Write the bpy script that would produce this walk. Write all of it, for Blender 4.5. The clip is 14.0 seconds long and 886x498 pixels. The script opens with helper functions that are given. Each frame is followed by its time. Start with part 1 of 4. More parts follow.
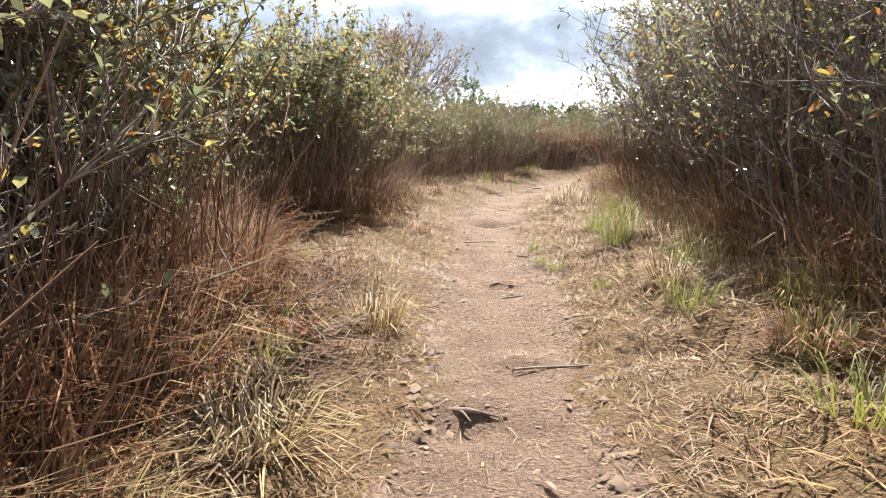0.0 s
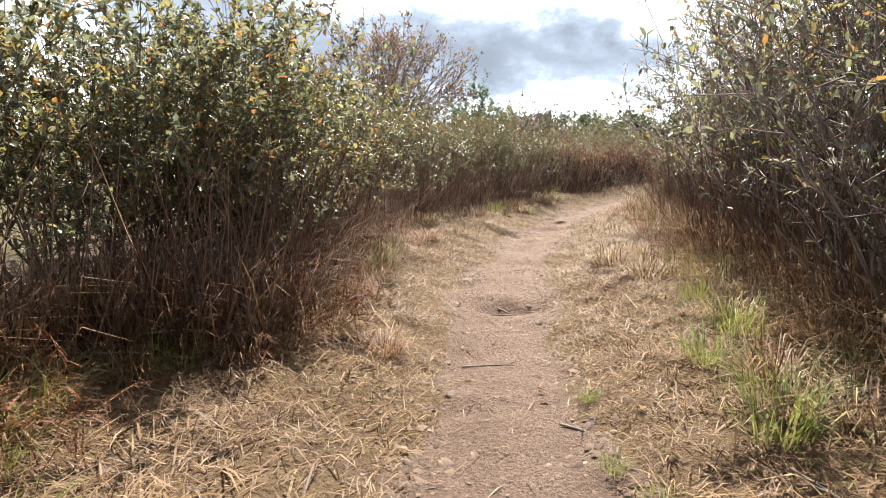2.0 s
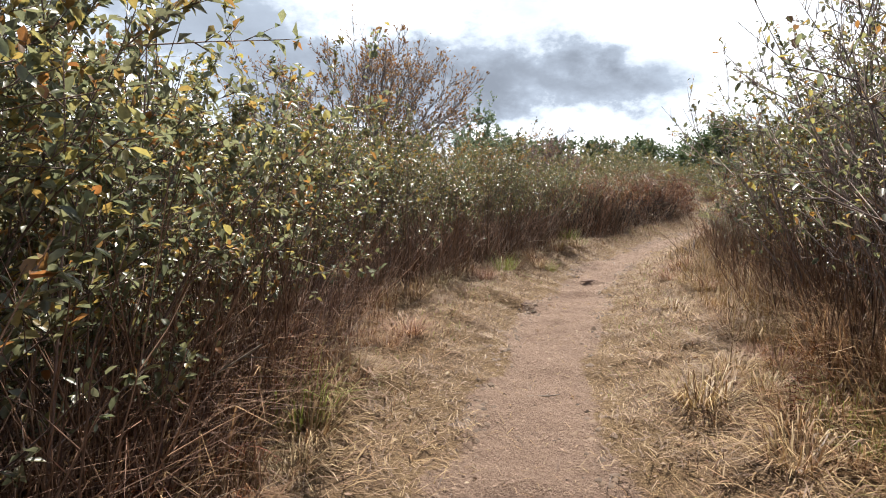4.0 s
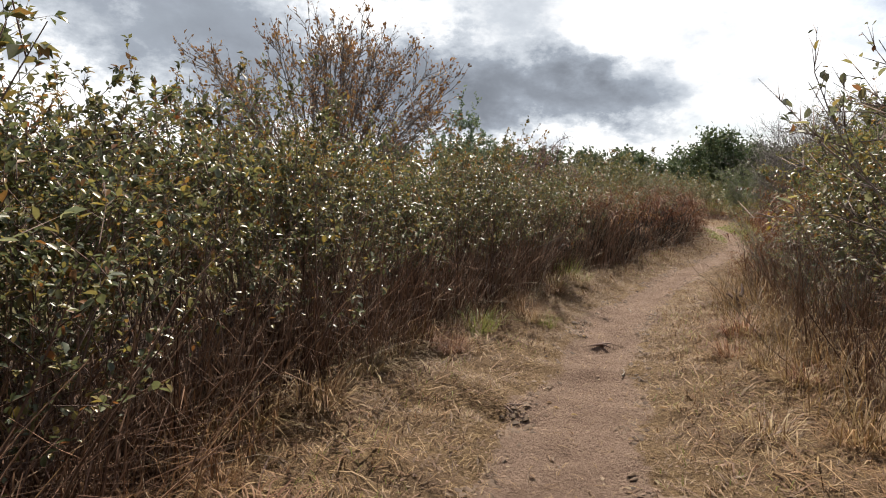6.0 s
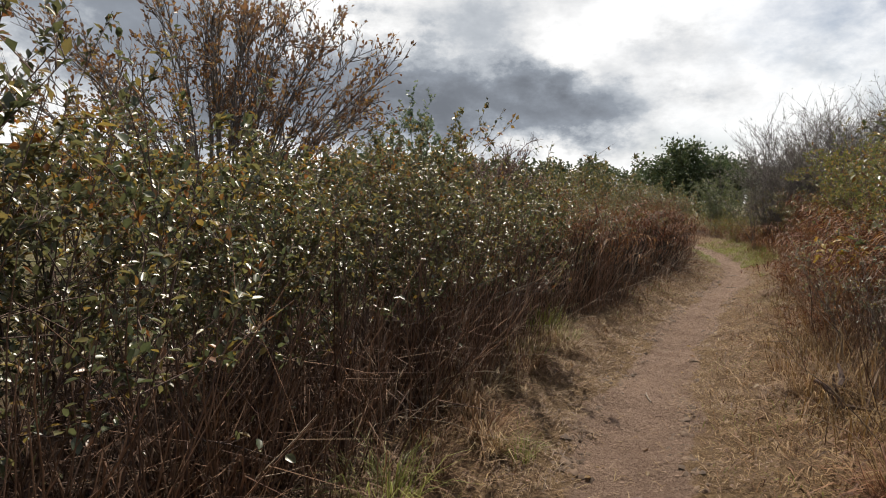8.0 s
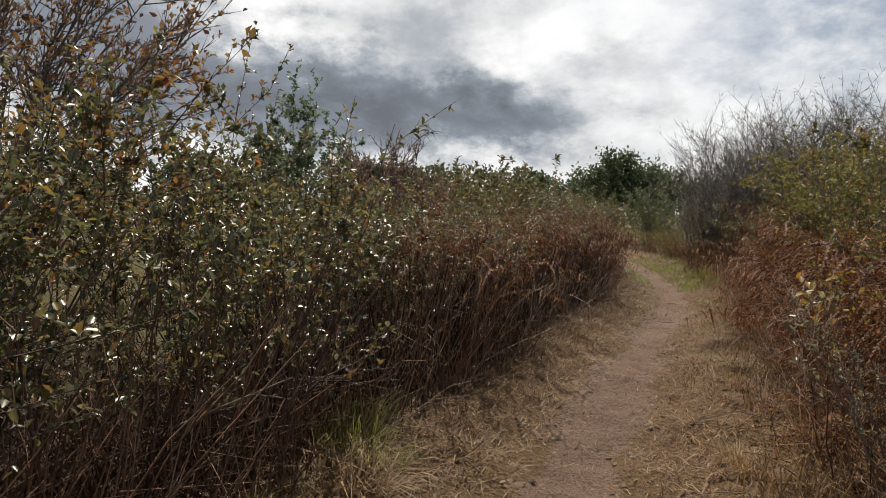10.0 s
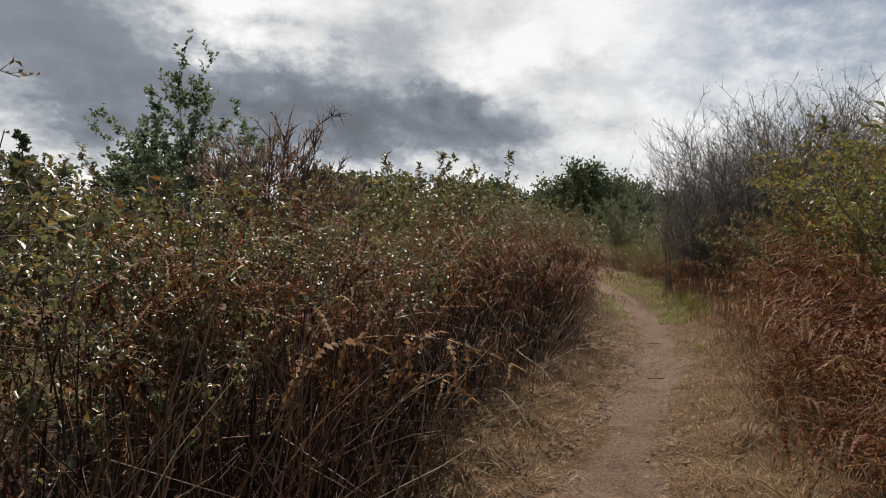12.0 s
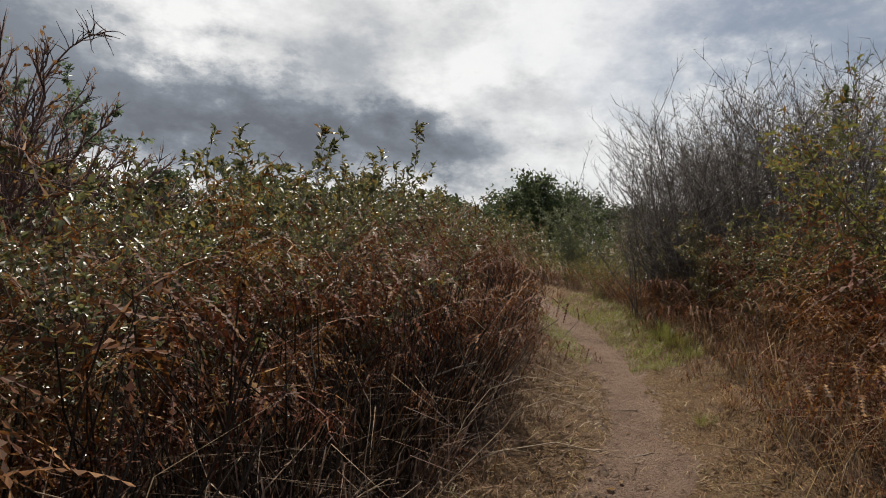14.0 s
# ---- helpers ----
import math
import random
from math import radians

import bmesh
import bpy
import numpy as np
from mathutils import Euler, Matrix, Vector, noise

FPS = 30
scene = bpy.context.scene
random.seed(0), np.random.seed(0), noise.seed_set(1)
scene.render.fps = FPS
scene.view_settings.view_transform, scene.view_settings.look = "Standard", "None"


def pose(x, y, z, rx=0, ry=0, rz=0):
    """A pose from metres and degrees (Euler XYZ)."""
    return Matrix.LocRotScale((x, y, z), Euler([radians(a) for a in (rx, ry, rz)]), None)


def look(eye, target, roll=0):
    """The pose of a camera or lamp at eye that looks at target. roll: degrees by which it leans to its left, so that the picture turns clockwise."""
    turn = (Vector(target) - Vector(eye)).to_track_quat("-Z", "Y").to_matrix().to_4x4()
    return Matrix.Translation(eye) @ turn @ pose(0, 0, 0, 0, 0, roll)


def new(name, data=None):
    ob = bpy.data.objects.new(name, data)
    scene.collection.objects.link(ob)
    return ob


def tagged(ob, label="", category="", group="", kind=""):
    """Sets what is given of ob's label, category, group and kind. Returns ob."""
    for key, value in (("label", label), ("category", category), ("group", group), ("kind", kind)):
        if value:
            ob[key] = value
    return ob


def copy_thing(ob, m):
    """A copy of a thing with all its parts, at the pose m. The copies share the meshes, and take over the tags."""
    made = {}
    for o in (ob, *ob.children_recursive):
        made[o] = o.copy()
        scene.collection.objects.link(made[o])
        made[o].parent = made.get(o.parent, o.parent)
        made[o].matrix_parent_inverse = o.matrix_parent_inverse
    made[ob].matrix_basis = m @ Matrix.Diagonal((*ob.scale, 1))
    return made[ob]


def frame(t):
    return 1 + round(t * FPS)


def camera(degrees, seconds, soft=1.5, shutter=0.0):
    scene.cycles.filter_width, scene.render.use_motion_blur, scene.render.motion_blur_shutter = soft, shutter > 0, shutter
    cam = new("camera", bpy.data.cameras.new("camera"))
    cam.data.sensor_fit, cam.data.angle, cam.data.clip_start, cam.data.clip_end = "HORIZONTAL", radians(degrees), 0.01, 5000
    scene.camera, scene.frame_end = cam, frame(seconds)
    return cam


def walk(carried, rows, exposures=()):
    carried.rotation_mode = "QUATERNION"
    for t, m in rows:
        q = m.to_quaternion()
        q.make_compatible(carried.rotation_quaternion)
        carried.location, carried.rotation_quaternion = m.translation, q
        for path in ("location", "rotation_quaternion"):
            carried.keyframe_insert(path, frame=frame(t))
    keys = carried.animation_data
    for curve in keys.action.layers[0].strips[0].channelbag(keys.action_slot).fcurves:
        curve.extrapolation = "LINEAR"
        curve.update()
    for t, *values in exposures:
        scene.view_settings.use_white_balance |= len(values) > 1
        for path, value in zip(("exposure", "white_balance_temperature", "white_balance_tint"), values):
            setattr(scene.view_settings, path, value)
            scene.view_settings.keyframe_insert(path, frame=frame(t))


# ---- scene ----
cam = camera(72.7, 14.0, soft=1.0)
METRES, EYE, TILT, LEAN, TURN = 21.0, 1.25, -10.0, 0.0, 0.0
ROWS = [
    (0.0, 0.0, 0.0, 0.0, 0.0, 0.0, 0.0),
    (0.5, 0.0058, 0.034, 0.0118, 0.08, 0.32, 0.05),
    (1.0, 0.0069, 0.0675, 0.0203, 0.65, 0.59, -0.04),
    (1.5, 0.0123, 0.0993, 0.0298, 0.6, 0.64, -0.28),
    (2.0, 0.0082, 0.1308, 0.0365, 0.89, 0.74, -0.16),
    (2.5, 0.0097, 0.1597, 0.0441, 1.14, 1.26, -0.55),
    (3.0, 0.0116, 0.1883, 0.0532, 1.13, 1.95, -0.29),
    (3.5, 0.0114, 0.2176, 0.0618, 1.34, 2.57, -0.41),
    (6.0, 0.0268, 0.3789, 0.0959, -0.02, 3.79, -1.13),
    (6.5, 0.0298, 0.4131, 0.1062, -1.02, 4.18, -0.86),
    (7.0, 0.0323, 0.4507, 0.1131, -1.58, 4.52, -0.94),
    (7.5, 0.0448, 0.4871, 0.1185, -2.74, 4.9, -0.96),
    (8.0, 0.0493, 0.5248, 0.1226, -3.41, 4.92, -0.71),
    (8.5, 0.0614, 0.5595, 0.1267, -4.88, 5.02, -0.74),
    (11.0, 0.1518, 0.7204, 0.1597, -10.69, 6.19, -0.62),
    (11.5, 0.1632, 0.7516, 0.163, -11.26, 6.46, -0.57),
    (12.0, 0.1751, 0.7827, 0.169, -12.08, 6.72, -0.7),
    (12.5, 0.192, 0.8181, 0.1741, -13.38, 7.28, -0.58),
    (13.0, 0.2067, 0.8556, 0.1791, -14.45, 7.62, -0.52),
    (13.5, 0.2284, 0.8893, 0.1848, -15.82, 7.9, -0.29),
    (14.0, 0.2483, 0.9236, 0.1877, -16.44, 8.26, -0.26),
]
EXPOSURES = [(0.0, 1.84, 6050, 8), (1.5, 1.74, 6050, 8), (2.5, 1.57, 6000, 8.5), (3.5, 1.38, 6050, 9), (6.0, 0.68, 6400, 10), (8.5, 0.24, 6450, 10), (11.0, 0.10, 6450, 10), (14.0, 0.0, 6450, 10)]
walk(cam, [(t, pose(0, 0, EYE, TILT, LEAN, TURN) @ pose(METRES * x, METRES * y, METRES * z, 90 + pitch, roll, yaw)) for t, x, y, z, yaw, pitch, roll in ROWS], EXPOSURES)

# ---- world and sun ----
SUN_AZ, SUN_EL = 7.0, 56.0     # degrees clockwise from +y, and above the horizon
SUN_POWER, SKY_POWER, CLOUD_POWER = 5.0, 0.052, 0.62


class Nodes:
    """A short way to write node trees."""

    def __init__(self, tree):
        self.tree = tree
        self.n, self.l = tree.nodes, tree.links
        self.n.clear()

    def add(self, kind, props=None, **inputs):
        node = self.n.new(kind)
        for key, value in (props or {}).items():
            setattr(node, key, value)
        for key, value in inputs.items():
            self.put(node, key, value)
        return node

    def put(self, node, key, value):
        names = {s.name.replace(" ", "_"): i for i, s in reversed(list(enumerate(node.inputs)))}
        slot = node.inputs[int(key[1:])] if key[0] == "i" and key[1:].isdigit() else node.inputs[names[key]]
        if isinstance(value, bpy.types.NodeSocket):
            self.l.new(value, slot)
        elif isinstance(value, bpy.types.Node):
            self.l.new(value.outputs[0], slot)
        else:
            slot.default_value = value

    def math(self, op, a, b=0.0, clamp=False):
        return self.add("ShaderNodeMath", {"operation": op, "use_clamp": clamp}, i0=a, i1=b).outputs[0]

    def mix(self, fac, a, b):
        return self.add("ShaderNodeMix", {"data_type": "RGBA"}, i0=fac, i6=a, i7=b).outputs[2]

    def ramp(self, fac, stops, interp="LINEAR"):
        node = self.add("ShaderNodeValToRGB", i0=fac)
        node.color_ramp.interpolation = interp
        el = node.color_ramp.elements
        while len(el) < len(stops):
            el.new(0.5)
        for e, (p, c) in zip(el, stops):
            e.position, e.color = p, (*c, 1.0)
        return node.outputs[0]

    def noise(self, vec, scale, detail=4.0, rough=0.55):
        node = self.add("ShaderNodeTexNoise", Scale=scale, Detail=detail, Roughness=rough)
        if vec is not None:
            self.put(node, "Vector", vec)
        return node.outputs[0]


world = bpy.data.worlds.new("world")
scene.world = world
world.use_nodes = True
w = Nodes(world.node_tree)
sky = w.add("ShaderNodeTexSky", {"sky_type": "NISHITA", "sun_disc": False, "sun_elevation": radians(SUN_EL), "sun_rotation": radians(SUN_AZ)})
geo = w.add("ShaderNodeTexCoord").outputs["Generated"]
axes = w.add("ShaderNodeSeparateXYZ", i0=geo)
azimuth = w.math("MULTIPLY", w.math("ARCTAN2", axes.outputs[0], axes.outputs[1]), 57.2958)
height = w.math("MULTIPLY", w.math("ARCSINE", axes.outputs[2]), 57.2958)
flat = w.add("ShaderNodeMapping", Vector=geo, Scale=(1.0, 1.0, 1.7)).outputs[0]
swirl = w.math("SUBTRACT", w.noise(flat, 6.0, 9.0, 0.62), 0.5)
swirl2 = w.math("SUBTRACT", w.noise(flat, 10.0, 9.0, 0.62), 0.5)


def bank(az, el, wide, tall, power):
    """A soft cloud bank around one bearing, with ragged edges."""
    a = w.math("DIVIDE", w.math("ADD", w.math("SUBTRACT", azimuth, az), w.math("MULTIPLY", swirl, wide * 2.6)), wide)
    b = w.math("DIVIDE", w.math("ADD", w.math("SUBTRACT", height, el), w.math("MULTIPLY", swirl2, tall * 3.4)), tall)
    r = w.math("ADD", w.math("MULTIPLY", a, a), w.math("MULTIPLY", b, b))
    return w.math("MULTIPLY", w.math("EXPONENT", w.math("MULTIPLY", r, -1.0)), power)


grey = bank(11.5, 8.5, 9.5, 2.3, 0.62)
for args in ((-7.0, 8.6, 16.0, 4.0, 0.9), (7.0, 15.5, 3.5, 3.0, 0.12), (24.0, 13.0, 6.0, 1.5, 0.22), (-26.0, 14.0, 13.0, 5.0, 0.62), (12.0, 23.0, 16.0, 3.0, 0.1)):
    grey = w.math("ADD", grey, bank(*args))
billow = w.noise(flat, 4.5, 9.0, 0.6)
grey = w.math("ADD", grey, w.math("MULTIPLY", w.math("SUBTRACT", billow, 0.5), 0.85), True)
cloud = w.ramp(grey, [(0.0, (1.5, 1.49, 1.47)), (0.12, (1.14, 1.14, 1.135)), (0.26, (0.71, 0.75, 0.80)), (0.5, (0.40, 0.44, 0.50)), (1.0, (0.24, 0.262, 0.30))])
blue = w.math("ADD", bank(44.0, 20.0, 15.0, 12.0, 0.8), bank(25.0, 5.0, 4.0, 1.2, 0.55))
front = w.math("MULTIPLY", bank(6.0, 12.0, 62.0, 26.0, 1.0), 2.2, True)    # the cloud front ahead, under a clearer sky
breaks = w.math("MULTIPLY", w.math("SUBTRACT", w.noise(flat, 2.1, 5.0, 0.5), 0.31), 4.0, True)
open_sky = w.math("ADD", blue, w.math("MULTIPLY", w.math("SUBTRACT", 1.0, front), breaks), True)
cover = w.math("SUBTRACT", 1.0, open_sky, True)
clear = w.add("ShaderNodeBackground", Color=sky, Strength=SKY_POWER)
cloudy = w.add("ShaderNodeBackground", Color=cloud, Strength=CLOUD_POWER)
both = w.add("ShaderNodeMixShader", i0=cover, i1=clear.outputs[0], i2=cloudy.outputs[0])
w.add("ShaderNodeOutputWorld", Surface=both.outputs[0])

lamp = bpy.data.lights.new("sun", "SUN")
lamp.energy, lamp.angle, lamp.color = SUN_POWER, radians(0.6), (1.0, 0.91, 0.77)
sun = new("sun", lamp)
a, e = radians(SUN_AZ), radians(SUN_EL)
to_sun = Vector((math.sin(a) * math.cos(e), math.cos(a) * math.cos(e), math.sin(e)))
sun.matrix_world = look(to_sun * 80, (0, 0, 0))


# ---- materials ----
TONE = 0.80    # dull autumn surfaces: one factor on all plant and earth colours


def toned(stops):
    return [(p, tuple(TONE * v for v in c)) for p, c in stops]


def material(name):
    m = bpy.data.materials.new(name)
    m.use_nodes = True
    return m, Nodes(m.node_tree)


def leaf_material(name, stops, rough=0.38, through_light=0.25, sheen=0.5):
    """Leaves: each has its own colour, each plant its own tint, with light that passes through."""
    stops = toned(stops)
    m, t = material(name)
    own = t.add("ShaderNodeNewGeometry").outputs["Random Per Island"]
    plant = t.add("ShaderNodeObjectInfo").outputs["Random"]
    pick = t.math("ADD", t.math("MULTIPLY", own, 0.82), t.math("MULTIPLY", plant, 0.2), True)
    col = t.ramp(pick, stops)
    place = t.add("ShaderNodeNewGeometry").outputs["Position"]
    blotch = t.noise(place, 1.3, 3.0)
    col = t.mix(t.math("MULTIPLY", t.math("SUBTRACT", blotch, 0.45, True), 1.6, True), col, (stops[-1][1][0] * 0.6, stops[-1][1][1] * 0.6, stops[-1][1][2] * 0.8, 1))
    spot = t.noise(place, 90.0, 2.0)
    col = t.add("ShaderNodeHueSaturation", i0=t.math("ADD", 0.485, t.math("MULTIPLY", plant, 0.03)), i2=t.math("ADD", 0.62, t.math("MULTIPLY", spot, 0.76)), i4=col)
    surf = t.add("ShaderNodeBsdfPrincipled", Base_Color=col.outputs[0], Roughness=rough, Specular_IOR_Level=sheen)
    back = t.add("ShaderNodeBsdfTranslucent", Color=col.outputs[0])
    t.add("ShaderNodeOutputMaterial", Surface=t.add("ShaderNodeMixShader", i0=through_light, i1=surf.outputs[0], i2=back.outputs[0]).outputs[0])
    return m


def bark_material(name, dark, pale, scale=60.0):
    m, t = material(name)
    place = t.add("ShaderNodeTexCoord").outputs["Object"]
    own = t.add("ShaderNodeNewGeometry").outputs["Random Per Island"]
    f = t.math("ADD", t.math("MULTIPLY", t.noise(place, scale, 4.0), 0.7), t.math("MULTIPLY", own, 0.45), True)
    col = t.ramp(f, toned([(0.25, dark), (0.85, pale)]))
    bump = t.add("ShaderNodeBump", Strength=0.5, Distance=0.003, Height=t.noise(place, scale * 2, 3.0))
    surf = t.add("ShaderNodeBsdfPrincipled", Base_Color=col, Roughness=0.8, Specular_IOR_Level=0.25, Normal=bump)
    t.add("ShaderNodeOutputMaterial", Surface=surf.outputs[0])
    return m


LEAF_SHRUB = leaf_material("shrub_leaf", [(0.0, (0.05, 0.062, 0.032)), (0.28, (0.10, 0.12, 0.052)), (0.52, (0.17, 0.18, 0.075)), (0.70, (0.23, 0.20, 0.068)), (0.82, (0.34, 0.255, 0.06)), (0.90, (0.28, 0.11, 0.035)), (1.0, (0.12, 0.065, 0.04))], 0.36, 0.46, 0.8)
LEAF_YELLOW = leaf_material("yellowing_leaf", [(0.0, (0.10, 0.125, 0.045)), (0.4, (0.19, 0.215, 0.06)), (0.7, (0.32, 0.285, 0.065)), (0.9, (0.34, 0.14, 0.035)), (1.0, (0.14, 0.08, 0.04))], 0.40, 0.5, 0.6)
LEAF_FRESH = leaf_material("fresh_shrub_leaf", [(0.0, (0.10, 0.115, 0.066)), (0.35, (0.175, 0.192, 0.105)), (0.62, (0.25, 0.25, 0.125)), (0.8, (0.37, 0.30, 0.085)), (0.91, (0.36, 0.15, 0.045)), (1.0, (0.15, 0.085, 0.05))], 0.37, 0.62, 0.8)
LEAF_TURNING = leaf_material("turning_leaf", [(0.0, (0.13, 0.14, 0.05)), (0.35, (0.26, 0.20, 0.055)), (0.65, (0.40, 0.25, 0.05)), (0.85, (0.42, 0.15, 0.04)), (1.0, (0.18, 0.075, 0.04))], 0.42, 0.48, 0.4)
LEAF_BRIGHT = leaf_material("bright_yellow_leaf", [(0.0, (0.26, 0.22, 0.03)), (0.6, (0.42, 0.31, 0.03)), (1.0, (0.42, 0.24, 0.05))], 0.45, 0.45)
LEAF_GREEN = leaf_material("sapling_leaf", [(0.0, (0.12, 0.165, 0.10)), (0.6, (0.20, 0.26, 0.16)), (1.0, (0.28, 0.32, 0.17))], 0.42, 0.52)
LEAF_OAK = leaf_material("dark_tree_leaf", [(0.0, (0.06, 0.09, 0.045)), (0.6, (0.10, 0.14, 0.065)), (1.0, (0.16, 0.17, 0.07))], 0.5, 0.42)
LEAF_WILLOW = leaf_material("willow_leaf", [(0.0, (0.10, 0.14, 0.07)), (0.6, (0.18, 0.21, 0.10)), (1.0, (0.26, 0.25, 0.09))], 0.45, 0.4)
LEAF_RUST = leaf_material("rusty_leaf", [(0.0, (0.16, 0.09, 0.05)), (0.5, (0.27, 0.15, 0.06)), (0.8, (0.37, 0.24, 0.08)), (1.0, (0.21, 0.17, 0.07))], 0.5, 0.5)
FROND = leaf_material("dead_bracken_frond", [(0.0, (0.035, 0.012, 0.007)), (0.4, (0.10, 0.034, 0.013)), (0.75, (0.25, 0.09, 0.027)), (1.0, (0.48, 0.24, 0.09))], 0.6, 0.26, 0.2)
STRAW = leaf_material("dry_grass_blade", [(0.0, (0.075, 0.034, 0.016)), (0.3, (0.19, 0.102, 0.043)), (0.62, (0.335, 0.22, 0.098)), (0.88, (0.45, 0.33, 0.16)), (1.0, (0.56, 0.45, 0.27))], 0.55, 0.22, 0.3)
BROWN_STRAW = leaf_material("brown_grass_blade", [(0.0, (0.055, 0.026, 0.014)), (0.35, (0.15, 0.078, 0.034)), (0.7, (0.29, 0.165, 0.068)), (1.0, (0.42, 0.285, 0.14))], 0.6, 0.22, 0.25)
RUSSET = leaf_material("russet_dead_stem", [(0.0, (0.11, 0.05, 0.026)), (0.4, (0.24, 0.126, 0.062)), (0.8, (0.41, 0.25, 0.125)), (1.0, (0.54, 0.39, 0.23))], 0.6, 0.32, 0.3)
DEAD = leaf_material("dead_stalk", [(0.0, (0.045, 0.023, 0.016)), (0.45, (0.12, 0.062, 0.037)), (0.8, (0.23, 0.135, 0.08)), (1.0, (0.40, 0.30, 0.20))], 0.7, 0.18, 0.3)
BLADE = leaf_material("green_grass_blade", [(0.0, (0.15, 0.19, 0.035)), (0.5, (0.29, 0.31, 0.06)), (0.85, (0.34, 0.35, 0.09)), (1.0, (0.36, 0.30, 0.12))], 0.5, 0.42)
BARK_BROWN = bark_material("brown_bark", (0.048, 0.031, 0.027), (0.26, 0.18, 0.15))
BARK_GREY = bark_material("grey_bark", (0.07, 0.06, 0.057), (0.27, 0.235, 0.22))
BARK_TWIG = bark_material("grey_brown_twig", (0.06, 0.044, 0.039), (0.38, 0.295, 0.255))
BARK_STEM = bark_material("dead_hedge_stem", (0.04, 0.021, 0.016), (0.37, 0.225, 0.145), 9.0)
BARK_PALE = bark_material("pale_dead_stem", (0.10, 0.07, 0.05), (0.46, 0.36, 0.26), 9.0)
BARK_TRUNK = bark_material("grey_trunk_bark", (0.07, 0.058, 0.05), (0.24, 0.21, 0.185), 22.0)
# near-black stem colour that holds the shade inside the left hedge
BARK_SHADE = bark_material("charred_bark", (0.018, 0.014, 0.012), (0.07, 0.055, 0.045))
BARK_RED = bark_material("reddish_bark", (0.07, 0.042, 0.04), (0.24, 0.155, 0.14))
STICK_MAT = bark_material("weathered_stick", (0.12, 0.09, 0.07), (0.42, 0.36, 0.30), 40.0)
TURF = bark_material("dark_turf", (0.05, 0.032, 0.022), (0.21, 0.14, 0.095), 30.0)
SOIL = bark_material("soil_crumb", (0.12, 0.07, 0.05), (0.33, 0.22, 0.16), 30.0)


def ground_material():
    m, t = material("path_and_ground")
    place = t.add("ShaderNodeNewGeometry").outputs["Position"]
    worn = t.add("ShaderNodeAttribute", {"attribute_name": "worn"}).outputs["Fac"]
    litter = t.add("ShaderNodeAttribute", {"attribute_name": "litter"}).outputs["Fac"]
    grain = t.noise(place, 55.0, 5.0, 0.7)
    patch = t.noise(place, 2.4, 4.0)
    dirt = t.ramp(grain, toned([(0.25, (0.12, 0.074, 0.055)), (0.5, (0.265, 0.178, 0.132)), (0.8, (0.39, 0.28, 0.215))]))
    straw = t.ramp(t.noise(place, 38.0, 5.0, 0.7), toned([(0.25, (0.085, 0.046, 0.023)), (0.5, (0.20, 0.128, 0.066)), (0.8, (0.34, 0.245, 0.135))]))
    # litter under the hedges, its colour darkened to deepen the shade there
    shaded_litter = t.ramp(t.noise(place, 24.0, 5.0, 0.7), toned([(0.3, (0.045, 0.028, 0.02)), (0.75, (0.14, 0.08, 0.05))]))
    soft = t.math("ADD", worn, t.math("MULTIPLY", t.math("SUBTRACT", t.noise(place, 7.0, 5.0, 0.65), 0.5), 0.75))
    edge = t.ramp(soft, [(0.44, (0, 0, 0)), (0.56, (1, 1, 1))])
    col = t.mix(edge, straw, dirt)
    col = t.mix(t.ramp(t.math("ADD", litter, t.math("MULTIPLY", t.math("SUBTRACT", patch, 0.5), 0.8)), [(0.4, (0, 0, 0)), (0.75, (1, 1, 1))]), col, shaded_litter)
    col = t.mix(t.math("MULTIPLY", t.math("SUBTRACT", patch, 0.45, True), 2.2, True), col, (0.12, 0.075, 0.052, 1))
    beyond = t.add("ShaderNodeAttribute", {"attribute_name": "beyond"}).outputs["Fac"]
    meadow = t.ramp(t.noise(place, 0.9, 8.0, 0.7), toned([(0.3, (0.07, 0.06, 0.03)), (0.5, (0.15, 0.12, 0.055)), (0.7, (0.13, 0.14, 0.05)), (0.85, (0.25, 0.19, 0.09))]))
    col = t.mix(beyond, col, meadow)
    bump = t.add("ShaderNodeBump", Strength=1.0, Distance=0.04, Height=t.math("ADD", grain, t.noise(place, 14.0, 4.0)))
    surf = t.add("ShaderNodeBsdfPrincipled", Base_Color=col, Roughness=0.92, Specular_IOR_Level=0.2, Normal=bump)
    t.add("ShaderNodeOutputMaterial", Surface=surf.outputs[0])
    return m


GROUND = ground_material()

# ---- plan: the path's middle and the feet of the two hedges, as x over y ----
PATH = np.array([(-6, 0.1), (0, 0.2), (2, 0.25), (4.5, 0.42), (7, 0.5), (9.5, 0.8), (12, 1.42), (13, 1.8), (14, 2.12), (15.2, 2.58), (16, 2.98), (18, 4.15), (20, 5.42), (22, 6.78), (23.4, 7.82), (25, 8.8), (27, 9.8), (29.5, 10.75), (33, 11.75), (35, 12.0), (38, 11.5), (44, 9.0)])
LEFT = np.array([(-6, -1.1), (0, -1.0), (3.2, -0.95), (3.7, -1.15), (4.2, -1.65), (4.9, -1.9), (5.6, -1.8), (6.1, -0.95), (6.6, -0.8), (8, -0.75), (9.5, -0.7), (11.5, -0.5), (13, 0.18), (14.4, 0.92), (15.6, 1.6), (17.5, 2.42), (20, 4.4), (22, 5.65), (23.4, 6.85), (25, 7.65), (26.7, 8.6), (28, 9.2), (31.6, 10.4), (33, 10.6), (35, 10.4), (38, 9.6), (44, 7.0)])
